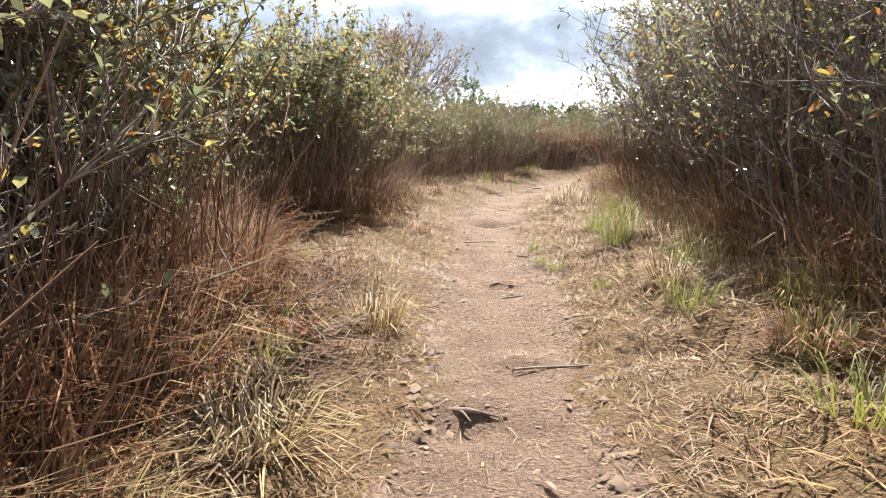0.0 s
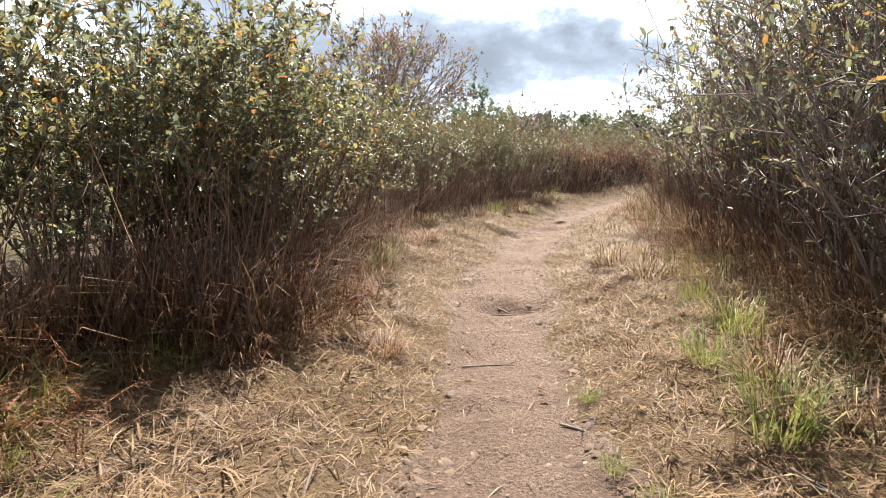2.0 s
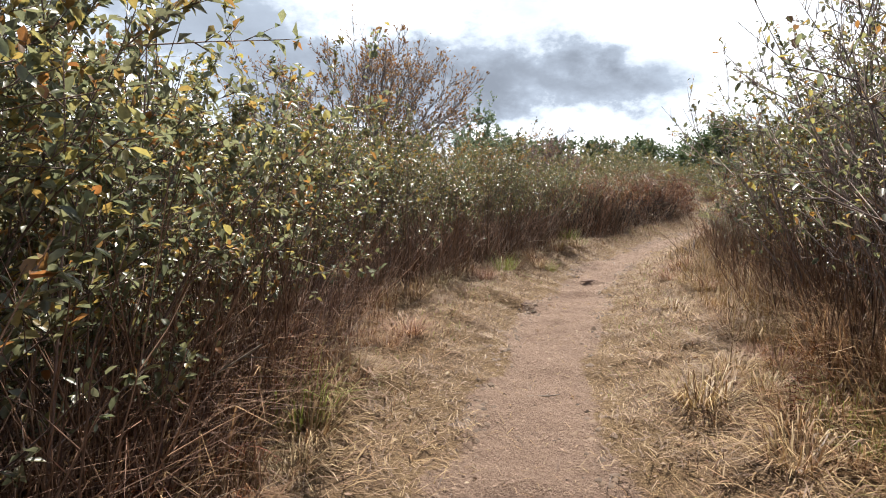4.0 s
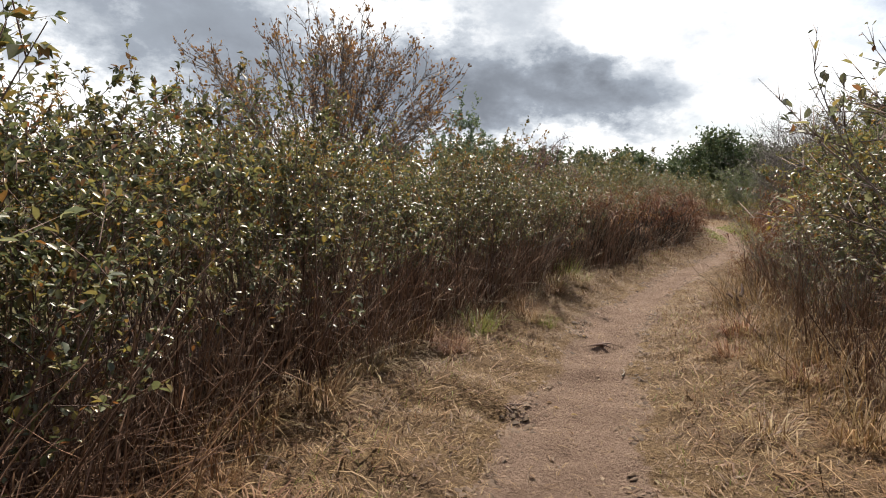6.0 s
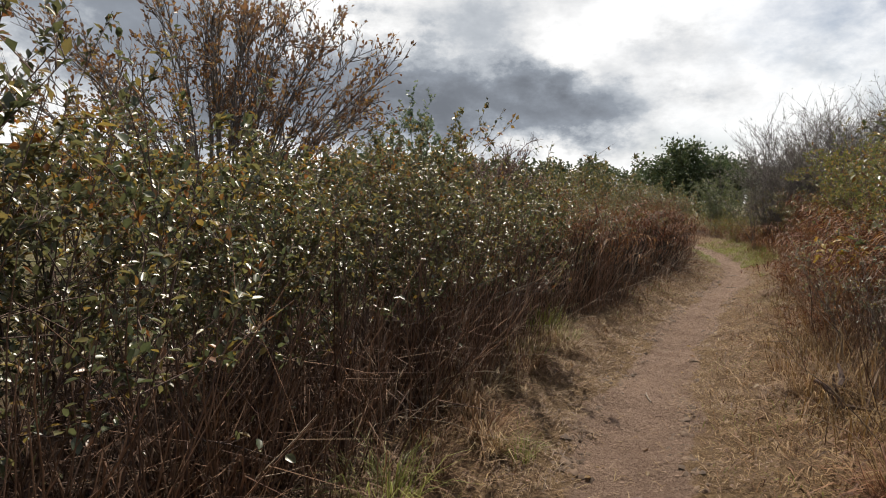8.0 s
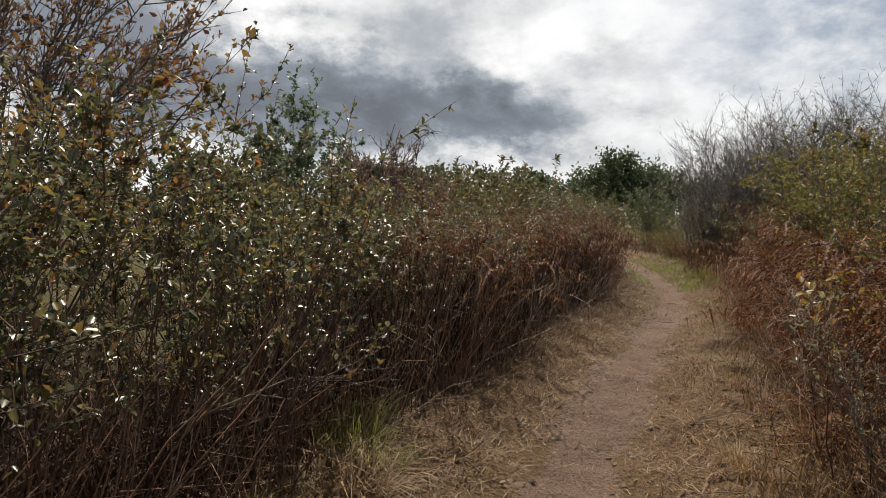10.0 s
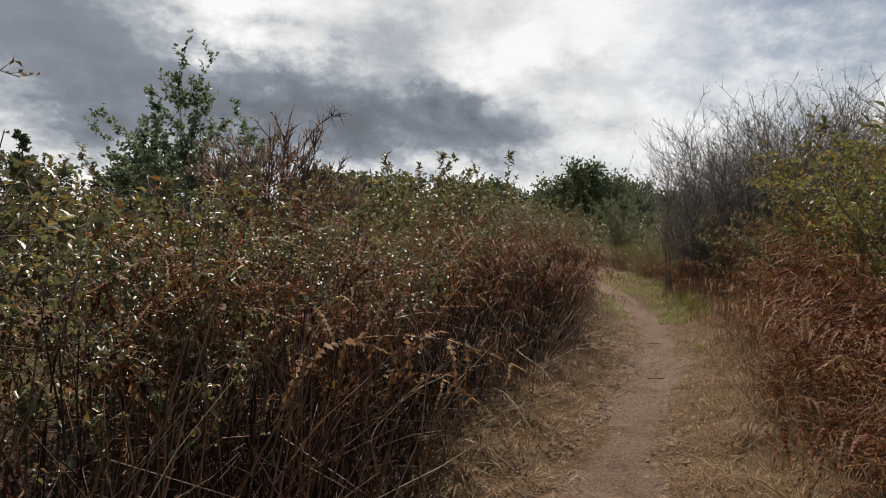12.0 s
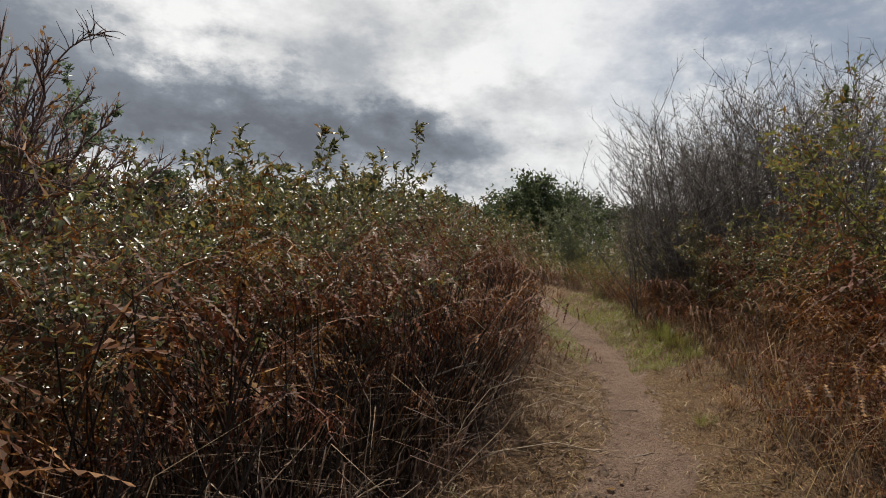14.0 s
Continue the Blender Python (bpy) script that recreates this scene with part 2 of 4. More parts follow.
RIGHT = np.array([(-6, 1.9), (0, 1.95), (3, 2.05), (4.8, 2.1), (6.6, 2.5), (8.6, 2.45), (11.8, 3.1), (13.3, 3.4), (15, 3.9), (16.7, 4.7), (18.8, 6.02), (20.4, 6.92), (23, 8.55), (24.6, 9.7), (28.3, 11.4), (32, 12.9), (34, 13.5), (36, 13.6), (38, 13.3), (44, 11.0)])


def along(line, y):
    return np.interp(y, line[:, 0], line[:, 1])


HOLES = [(0.62, 8.0, 0.34, 0.13), (0.45, 4.5, 0.16, 0.06), (0.2, 5.85, 0.15, 0.06), (2.3, 14.35, 0.22, 0.08), (1.05, 12.25, 0.26, 0.07), (0.05, 2.35, 0.2, 0.08), (0.35, 2.9, 0.15, 0.05), (1.9, 13.3, 0.2, 0.06)]


def base_height(y):
    return 0.22 * np.clip((np.asarray(y, float) + 1.0) / 5.5, -0.15, 1.0)


LATTICE = np.random.default_rng(99).uniform(-1, 1, (256, 256))


def lumps(x, y, size):
    """Smooth random bumps of that size, between -1 and 1."""
    u, v = np.asarray(x, float) / size, np.asarray(y, float) / size
    i, j = np.floor(u).astype(int), np.floor(v).astype(int)
    a, b = u - i, v - j
    a, b = a * a * (3 - 2 * a), b * b * (3 - 2 * b)
    g = lambda p, q: LATTICE[p % 256, q % 256]
    return (g(i, j) * (1 - a) + g(i + 1, j) * a) * (1 - b) + (g(i, j + 1) * (1 - a) + g(i + 1, j + 1) * a) * b


def ground_height(x, y):
    """The height of the ground, for arrays or numbers."""
    x, y = np.asarray(x, float), np.asarray(y, float)
    z = base_height(y)
    d = np.abs(x - along(PATH, y)) * np.clip(1.05 - np.abs(np.gradient(PATH[:, 1], PATH[:, 0])).mean() * 0.35, 0.6, 1)
    near = np.clip(1 - np.maximum(np.abs(x - 5) - 12, 0) / 8, 0, 1)
    lip = 0.36 - 0.07 * np.clip((y - 12) / 8, 0, 1) + 0.09 * lumps(x + 3, y, 0.6) + 0.05 * lumps(x, y + 9, 0.24)
    z = z - 0.058 / (1 + np.exp(np.clip((d - lip) / 0.045, -30, 30))) * near
    z = z + near * (0.018 * np.sin(3.1 * x + 1.3 * y) * np.sin(2.3 * y - 0.7 * x) + 0.010 * np.sin(9 * x + 2 * np.sin(5 * y)) * np.sin(7.7 * y + 1.1 * x))
    rough = near * (0.8 + 0.6 * np.clip((d - 0.3) / 0.5, 0, 1))
    z = z + rough * (0.022 * lumps(x, y, 0.45) + 0.016 * lumps(x + 7, y, 0.19) + 0.010 * lumps(x, y + 5, 0.11))
    bank_l = np.clip((along(LEFT, y) + 0.2 - x) / 1.2, 0, 1)
    bank_r = np.clip((x - along(RIGHT, y) + 0.2) / 1.2, 0, 1)
    z = z + near * 0.10 * (bank_l ** 2 + bank_r ** 2)
    z = z + near * 0.17 * np.clip((d - 0.48) / 0.55, 0, 1) * np.clip((y + 3) / 4, 0, 1)
    for hx, hy, r, depth in HOLES:
        q = ((x - hx) / r) ** 2 + ((y - hy) / (0.42 * r)) ** 2
        z = z - depth * np.exp(-q) + 0.35 * depth * np.exp(-((x - hx) / r) ** 2 - ((y - hy - r) / (0.5 * r)) ** 2)
    return z


# ---- mesh helpers ----
RNG = np.random.default_rng(7)


def raw_mesh(name, verts, faces, mat, smooth=False):
    me = bpy.data.meshes.new(name)
    verts, faces = np.asarray(verts, np.float32), np.asarray(faces, np.int32)
    n, k = faces.shape
    me.vertices.add(len(verts))
    me.vertices.foreach_set("co", verts.ravel())
    me.loops.add(n * k)
    me.loops.foreach_set("vertex_index", faces.ravel())
    me.polygons.add(n)
    me.polygons.foreach_set("loop_start", np.arange(0, n * k, k, dtype=np.int32))
    me.polygons.foreach_set("loop_total", np.full(n, k, np.int32))
    if smooth:
        me.polygons.foreach_set("use_smooth", np.ones(n, bool))
    me.materials.append(mat)
    me.update(calc_edges=True)
    return me


def part(name, me, parent, label=""):
    ob = new(name, me)
    ob.parent = parent
    return tagged(ob, label) if label else ob


def unit(v):
    return v / np.maximum(np.linalg.norm(v, axis=-1, keepdims=True), 1e-9)


class Tubes:
    """Tapered tubes along bent lines, gathered into one mesh."""

    def __init__(self, sides=3):
        self.sides, self.v, self.f, self.count = sides, [], [], 0

    def add(self, pts, r0, r1):
        pts = np.asarray(pts, float)
        k, s = len(pts), self.sides
        d = unit(np.gradient(pts, axis=0))
        ref = np.where(np.abs(d[:, 2:3]) > 0.9, np.array([[1.0, 0, 0]]), np.array([[0, 0, 1.0]]))
        u = unit(np.cross(d, ref))
        q = np.cross(d, u)
        ang = np.arange(s) * 2 * math.pi / s
        r = np.linspace(r0, r1, k)[:, None, None]
        ring = pts[:, None] + r * (np.cos(ang)[None, :, None] * u[:, None] + np.sin(ang)[None, :, None] * q[:, None])
        self.v.append(ring.reshape(-1, 3))
        i = np.arange(k - 1)[:, None] * s + np.arange(s)[None]
        j = np.arange(k - 1)[:, None] * s + (np.arange(s)[None] + 1) % s
        self.f.append((np.stack([i, j, j + s, i + s], -1).reshape(-1, 4)) + self.count)
        self.count += k * s

    def spike(self, pts, r):
        """A thin twig: three sides that meet in its tip, bent once."""
        a, m, b = np.asarray(pts[0]), np.asarray(pts[len(pts) // 2]), np.asarray(pts[-1])
        d = unit(b - a)
        u = unit(np.cross(d, (0.3, 0.5, 0.81)))
        q = np.cross(d, u)
        self.v.append(np.stack([a + u * r, a - u * 0.5 * r + q * 0.87 * r, a - u * 0.5 * r - q * 0.87 * r, b]))
        i = self.count
        self.f.append(np.array([(i, i + 1, i + 3, i + 3), (i + 1, i + 2, i + 3, i + 3), (i + 2, i, i + 3, i + 3)]))
        self.count += 4

    def mesh(self, name, mat):
        f = np.concatenate(self.f)
        flat = f[:, 2] == f[:, 3]
        quads, tris = f[~flat], f[flat][:, :3]
        tris = np.concatenate([quads[:, [0, 1, 2]], quads[:, [0, 2, 3]], tris])
        return raw_mesh(name, np.concatenate(self.v), tris, mat, True)


def leaves_mesh(name, mat, pos, axis, size, rng, shape=0.45, flat=0.6, fold=0.25, oval=False):
    """Folded pointed leaves: base, two sides, tip. flat: how much the blades lie level."""
    n = len(pos)
    axis = unit(axis)
    nor = unit(rng.normal(size=(n, 3)) * (1 - flat) + np.array([0, 0, 1.0]) * flat)
    side = unit(np.cross(axis, nor))
    nor = np.cross(side, axis)
    ln = (size * rng.uniform(0.6, 1.35, n))[:, None]
    wd = ln * shape * rng.uniform(0.8, 1.2, (n, 1))
    mid = pos + axis * ln * 0.5
    a = pos
    b = mid + side * wd * 0.5 + nor * wd * fold
    c = pos + axis * ln - nor * ln * 0.12
    d = mid - side * wd * 0.5 + nor * wd * fold
    if oval:
        e1, e2 = axis * ln * 0.2, side * wd * 0.06
        rise = nor * wd * fold * 0.6
        v = np.stack([a, mid - e1 + side * wd * 0.46 + rise, mid + e1 + side * wd * 0.44 + rise, c, mid + e1 - side * wd * 0.44 + rise, mid - e1 - side * wd * 0.46 + rise], 1).reshape(-1, 3)
        i = np.arange(n)[:, None] * 6
        f = np.concatenate([i + [0, 2, 1], i + [0, 3, 2], i + [0, 4, 3], i + [0, 5, 4]], 1).reshape(-1, 3)
        return raw_mesh(name, v, f, mat)
    v = np.stack([a, b, c, d], 1).reshape(-1, 3)
    i = np.arange(n)[:, None] * 4
    f = np.concatenate([i + [0, 2, 1], i + [0, 3, 2]], 1).reshape(-1, 3)
    return raw_mesh(name, v, f, mat)


def blades_mesh(name, mat, pos, lean, length, width, droop):
    """Grass blades of two bent pieces. lean: the way each one goes; all arrays."""
    n = len(pos)
    lean = unit(lean)
    level = unit(np.stack([lean[:, 0], lean[:, 1], np.zeros(n)], 1) + 1e-6)
    side = unit(np.cross(lean, np.array([0, 0, 1.0])) + 1e-6)
    ln, wd = length[:, None], width[:, None]
    p1 = pos + lean * ln * 0.55
    tip = p1 + unit(lean + level * droop[:, None] - np.array([0, 0, 1.0]) * droop[:, None] * 0.8) * ln * 0.45
    v = np.stack([pos - side * wd * 0.5, pos + side * wd * 0.5, p1 + side * wd * 0.4, p1 - side * wd * 0.4, tip], 1).reshape(-1, 3)
    i = np.arange(n)[:, None] * 5
    f = np.concatenate([i + [0, 1, 2], i + [0, 2, 3], i + [3, 2, 4]], 1).reshape(-1, 3)
    return raw_mesh(name, v, f, mat)


def bent(start, way, length, k, wobble, rise, rng):
    """A wandering line from start; rise: how much it turns upwards on the way."""
    pts, d = [np.array(start, float)], unit(np.array(way, float))
    for _ in range(k - 1):
        d = unit(d + rng.normal(size=3) * wobble + np.array([0, 0, rise]))
        pts.append(pts[-1] + d * length / (k - 1))
    return np.array(pts)


def at_line(pts, u):
    k = len(pts) - 1
    i = min(int(u * k), k - 1)
    f = u * k - i
    return pts[i] * (1 - f) + pts[i + 1] * f, unit(pts[i + 1] - pts[i])


# ---- the ground, one sheet out to the horizon ----
def spread(a, b, step, far, grow):
    inner = list(np.arange(a, b + step / 2, step))
    out, s = [], step
    x = b
    while x < far:
        s *= grow
        x += s
        out.append(x)
    low, s, x = [], step, a
    while x > -far:
        s *= grow
        x -= s
        low.append(x)
    return np.array(low[::-1] + inner + out)


def build_ground():
    xs, ys = spread(-2.0, 13.6, 0.075, 900, 1.3), spread(0.6, 33.0, 0.075, 900, 1.3)
    gx, gy = np.meshgrid(xs, ys)
    gz = ground_height(gx, gy)
    inner = (np.abs(gx - 6) < 9.5) & (np.abs(gy - 17) < 17.5)
    gz = gz + np.where(inner, RNG.normal(size=gx.shape) * 0.004, 0)
    v = np.stack([gx, gy, gz], -1).reshape(-1, 3)
    nx, ny = len(xs), len(ys)
    i = (np.arange(ny - 1)[:, None] * nx + np.arange(nx - 1)[None]).ravel()
    me = raw_mesh("ground", v, np.stack([i, i + 1, i + 1 + nx, i + nx], 1), GROUND, True)
    x, y = v[:, 0], v[:, 1]
    d = np.abs(x - along(PATH, y)) * 0.9
    half = 0.36 - 0.09 * np.clip((y - 12) / 8, 0, 1) + 0.07 * np.sin(y * 1.7) + 0.05 * np.sin(y * 4.1)
    worn = np.clip(1.0 - (d - half + 0.15) / 0.35, 0, 1) * (y < 45)
    # mask of the hedge-foot litter and the shade put into its colour
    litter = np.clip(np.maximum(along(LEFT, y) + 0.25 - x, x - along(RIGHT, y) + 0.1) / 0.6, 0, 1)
    beyond = np.clip((np.maximum(along(LEFT, y) - x, x - along(RIGHT, y)) - 2.5) / 1.5, 0, 1)
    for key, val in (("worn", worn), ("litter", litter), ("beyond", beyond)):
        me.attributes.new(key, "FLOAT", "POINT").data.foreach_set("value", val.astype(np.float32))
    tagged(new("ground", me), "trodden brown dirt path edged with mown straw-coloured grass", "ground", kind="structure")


build_ground()


# ---- shrubs ----
def shrub_meshes(seed, h, wide, stems, leaf_mat, bark, leaf_count, leaf_size, low=0.35, twigs=5, shape=0.45, up=0.12, thick=0.013, branches=7, flat=0.6, oval=False, split=False):
    """Stems that fork twice and carry leaves from the height low*h upwards."""
    rng = np.random.default_rng(seed)
    tubes, holders = Tubes(3), []
    each = []
    for _ in range(stems):
        if split or not each:
            tubes = Tubes(3)
            each.append(tubes)
        ang, r = rng.uniform(0, 6.283), wide * 0.22 * math.sqrt(rng.uniform())
        base = np.array([r * math.cos(ang), r * math.sin(ang), -0.08])
        out = rng.uniform(0.08, 0.52) * wide / h
        way = np.array([math.cos(ang) * out + rng.normal() * 0.09, math.sin(ang) * out + rng.normal() * 0.09, 1.0])
        length = h * rng.uniform(0.7, 1.0)
        stem = bent(base, way, length, 6, 0.11, 0.03, rng)
        tubes.add(stem, thick * rng.uniform(0.6, 1.2), 0.002)
        holders.append((stem, 0.6, 1.0))
        for _ in range(branches):
            u = rng.uniform(0.22, 0.95)
            p, d = at_line(stem, u)
            way = unit(d * 0.5 + rng.normal(size=3) * 0.75 + np.array([math.cos(ang), math.sin(ang), 0]) * 0.3)
            way[2] = abs(way[2]) * 0.7 + 0.1
            br = bent(p, way, h * rng.uniform(0.12, 0.30), 3, 0.22, up, rng)
            tubes.add(br, thick * 0.42 * (1.2 - u * 0.6), 0.0015)
            holders.append((br, 0.1, 1.6))
            for _ in range(twigs):
                p2, d2 = at_line(br, rng.uniform(0.25, 1.0))
                tw = bent(p2, unit(d2 + rng.normal(size=3) * 0.6 + np.array([0, 0, 0.25])), rng.uniform(0.07, 0.20) * h / 2.6, 3, 0.2, up, rng)
                tubes.spike(tw, min(thick * 0.24, 0.0048))
                holders.append((tw, 0.0, 1.0))
    weights = np.array([w_ for _, _, w_ in holders])
    weights /= weights.sum()
    pos, axis = [], []
    picks = rng.choice(len(holders), size=leaf_count * 2, p=weights)
    for i in picks:
        line, u0, _ = holders[i]
        p, d = at_line(line, rng.uniform(u0, 1.0))
        if p[2] < h * (low + rng.normal() * 0.08) and rng.uniform() > 0.10:
            continue
        pos.append(p)
        axis.append(d * 0.5 + rng.normal(size=3) * 0.6)
        if len(pos) >= leaf_count:
            break
    return [t_.mesh("stem", bark) for t_ in each], leaves_mesh("leaves", leaf_mat, np.array(pos), np.array(axis), leaf_size, rng, shape, flat, oval=oval)


def build_shrub(name, meshes, label, category="shrub", group=""):
    root = new(name)
    tagged(root, label, category, group)
    for me in meshes[0]:
        part("stem" if len(meshes[0]) > 1 else "woody_frame", me, root)
    part("crown", meshes[1], root)
    return root


class Kind:
    """One kind of plant in several built forms; put() sets the next one down."""

    def __init__(self, forms, name, label, category, group):
        self.forms, self.name, self.label, self.category, self.group = forms, name, label, category, group
        self.made, self.turn = {}, 0

    def put(self, x, y, scale=1.0, tall=1.0, rng=RNG, sink=0.0):
        k = self.turn % len(self.forms)
        self.turn += 1
        z = float(ground_height(x, y)) - sink
        m = pose(x, y, z, rng.normal() * 3, rng.normal() * 3, rng.uniform(0, 360)) @ Matrix.Diagonal((scale, scale, scale * tall, 1))
        if k not in self.made:
            ob = build_shrub(self.name, self.forms[k], self.label, self.category, self.group)
            ob.matrix_basis = m
            self.made[k] = ob
        else:
            src = self.made[k]
            ob = copy_thing(src, m @ Matrix.Diagonal((1 / src.scale[0], 1 / src.scale[1], 1 / src.scale[2], 1)))
        return ob


FRESH_LABEL, LEAFY_LABEL = "leafy olive and yellow-green shrub turning in autumn", "dense grey-green autumn shrub with brown stems in the hedge"
fresh = Kind([shrub_meshes(30 + i, 2.6, 1.7, 13, LEAF_FRESH, BARK_BROWN, 2900, 0.056, 0.2, shape=0.52, thick=0.010, flat=0.78, oval=True, split=True) for i in range(4)], "leafy_shrub",
             FRESH_LABEL, "shrub", "hedge shrubs beside the path")
fresh_back = Kind([shrub_meshes(35 + i, 2.6, 1.7, 11, LEAF_FRESH, BARK_BROWN, 3300, 0.054, 0.24, shape=0.55, flat=0.75) for i in range(3)], "leafy_shrub",
                  FRESH_LABEL, "shrub", "hedge shrubs beside the path")
leafy = Kind([shrub_meshes(20 + i, 2.6, 1.7, 13, LEAF_SHRUB, BARK_BROWN, 2000, 0.054, 0.34, shape=0.52, flat=0.8, oval=True, split=True) for i in range(6)], "leafy_shrub",
             LEAFY_LABEL, "shrub", "hedge shrubs beside the path")
leafy_back = Kind([shrub_meshes(26 + i, 2.6, 1.7, 11, LEAF_SHRUB, BARK_BROWN, 3200, 0.052, 0.28, shape=0.55, flat=0.8) for i in range(4)], "leafy_shrub",
                  LEAFY_LABEL, "shrub", "hedge shrubs beside the path")
turning = Kind([shrub_meshes(55 + i, 2.6, 1.8, 10, LEAF_TURNING, BARK_BROWN, 2000, 0.052, 0.45, 6, shape=0.55, flat=0.6) for i in range(2)], "turning_shrub",
               "shrub with orange and yellow autumn leaves above the hedge", "shrub", "turning shrubs in the hedge")
twiggy = Kind([shrub_meshes(40 + i, 2.8, 1.7, 15, LEAF_FRESH, BARK_TWIG, 1250, 0.056, 0.2, 8, shape=0.5, branches=10, thick=0.016, flat=0.75, oval=True, split=True) for i in range(4)], "twiggy_shrub",
              "half-bare brown twiggy shrub with few yellowing leaves", "shrub", "half-bare shrubs beside the path")
yellow = Kind([shrub_meshes(50 + i, 2.8, 1.8, 12, LEAF_YELLOW, BARK_BROWN, 2300, 0.058, 0.3) for i in range(3)], "yellowing_shrub",
              "yellow-green leafy shrub behind the bracken", "shrub", "yellowing shrubs behind bracken")
far_leafy = Kind([shrub_meshes(60 + i, 2.6, 2.0, 7, LEAF_SHRUB, BARK_BROWN, 900, 0.11, 0.3, 2, branches=5, flat=0.75) for i in range(4)], "leafy_shrub",
                 "olive-green shrub in the thicket behind the hedge", "shrub", "thicket shrubs behind the hedges")
grey_willow = Kind([shrub_meshes(70 + i, 4.6, 2.6, 22, LEAF_WILLOW, BARK_GREY, 900, 0.05, 0.12, 7, 0.3, 0.16, 0.024, 16) for i in range(3)], "bare_willow",
                   "tall bare grey willow shrub with upright twigs", "shrub", "bare grey willows")


def walk_line(line, y0, y1, step):
    """Points and outward normals every step metres along a hedge's foot."""
    ys = np.linspace(y0, y1, 400)
    xs = along(line, ys)
    s = np.concatenate([[0], np.cumsum(np.hypot(np.diff(xs), np.diff(ys)))])
    for d in np.arange(step / 2, s[-1], step):
        x, y = np.interp(d, s, xs), np.interp(d, s, ys)
        dx, dy = along(line, y + 0.6) - along(line, y - 0.6), 1.2
        n = math.hypot(dx, dy)
        yield x, y, -dy / n, dx / n


def row(kind, line, side, y0, y1, step, off, scale, tall=1.0, jitter=0.25):
    for x, y, nx, ny in walk_line(line, y0, y1, step):
        o = off + RNG.normal() * jitter * 0.5
        px, py = x + side * nx * o + RNG.normal() * jitter * 0.6, y + side * ny * o + RNG.normal() * jitter * 0.6
        kind.put(px, py, scale * RNG.uniform(0.88, 1.1), tall * RNG.uniform(0.92, 1.08))


# left hedge
row(twiggy, LEFT, 1, -2.5, 3.0, 0.5, 0.75, 0.78)
row(fresh, LEFT, 1, 2.6, 9, 0.66, 0.85, 0.80)
row(fresh_back, LEFT, 1, -2.5, 9, 0.62, 1.3, 0.96)
row(leafy, LEFT, 1, 9, 18.2, 0.62, 0.62, 0.72)
row(leafy_back, LEFT, 1, 9, 13.5, 0.6, 1.35, 0.91)
row(leafy_back, LEFT, 1, 13.5, 18.4, 0.6, 1.4, 0.79)
row(turning, LEFT, 1, 7.5, 18, 1.55, 1.7, 0.86)
row(far_leafy, LEFT, 1, -4, 9, 1.0, 2.4, 0.95)
row(far_leafy, LEFT, 1, 9, 18.5, 1.1, 2.5, 0.80)
row(far_leafy, LEFT, 1, 18.5, 21, 1.2, 2.6, 0.72)
row(leafy_back, LEFT, 1, 18.4, 26, 0.6, 1.75, 0.60)
row(leafy, LEFT, 1, 18.2, 26, 0.75, 1.05, 0.56)
row(leafy_back, LEFT, 1, 26, 34, 0.65, 1.6, 0.80)
row(far_leafy, LEFT, 1, 20.5, 25, 1.0, 2.8, 0.68)
row(far_leafy, LEFT, 1, 25, 38, 0.9, 2.8, 0.92)
row(far_leafy, LEFT, 1, 22, 26, 1.3, 4.3, 0.76)
row(far_leafy, LEFT, 1, 26, 44, 1.1, 4.3, 0.98)
# right hedge
row(twiggy, RIGHT, -1, -2.5, 8.0, 0.66, 0.72, 1.06)
row(twiggy, RIGHT, -1, 8.0, 10.8, 0.62, 0.95, 1.08)
row(twiggy, RIGHT, -1, -2.5, 10.8, 0.85, 1.5, 1.3)
row(leafy, RIGHT, -1, 10.5, 16.2, 0.6, 1.15, 0.78)
row(leafy_back, RIGHT, -1, 10.5, 17.5, 0.8, 1.85, 0.98)
row(far_leafy, RIGHT, -1, -4, 18, 1.3, 2.5, 1.05)
row(yellow, RIGHT, -1, 17.0, 22, 0.85, 1.7, 0.92)
row(yellow, RIGHT, -1, 22, 27, 0.8, 1.6, 1.12)
row(far_leafy, RIGHT, -1, 18, 27, 1.1, 2.9, 1.25)
row(leafy_back, RIGHT, -1, 25.5, 32.5, 0.5, 0.95, 0.74)
row(far_leafy, RIGHT, -1, 29, 33, 1.0, 2.6, 0.9)
for x, y, sc in ((12.3, 38.8, 0.72), (13.3, 39.6, 0.8), (14.3, 39.2, 0.7), (11.3, 39.6, 0.8), (14.9, 41.0, 0.9), (11.7, 41.5, 0.9), (13.0, 42.5, 0.95), (14.4, 42.0, 0.9), (18.6, 40.5, 1.0), (19.8, 39.0, 1.1), (18.3, 37.0, 0.95), (16.6, 35.0, 0.85), (10.2, 41.0, 0.9), (15.6, 43.5, 1.0), (20.5, 42.0, 1.1), (9.0, 43.0, 1.0), (7.5, 44.5, 1.0)):
    far_leafy.put(x, y, sc)
for x, y, sc in ((12.5, 28.4, 0.80), (13.2, 27.8, 0.92), (13.9, 29.2, 1.02), (14.7, 28.0, 1.08), (15.6, 29.0, 1.14), (16.4, 27.8, 1.14), (12.9, 29.6, 0.85), (14.6, 30.6, 1.05), (17.3, 28.8, 1.18), (13.6, 30.6, 0.95), (15.4, 30.4, 1.1), (12.2, 29.4, 0.72)):
    grey_willow.put(x, y, sc)
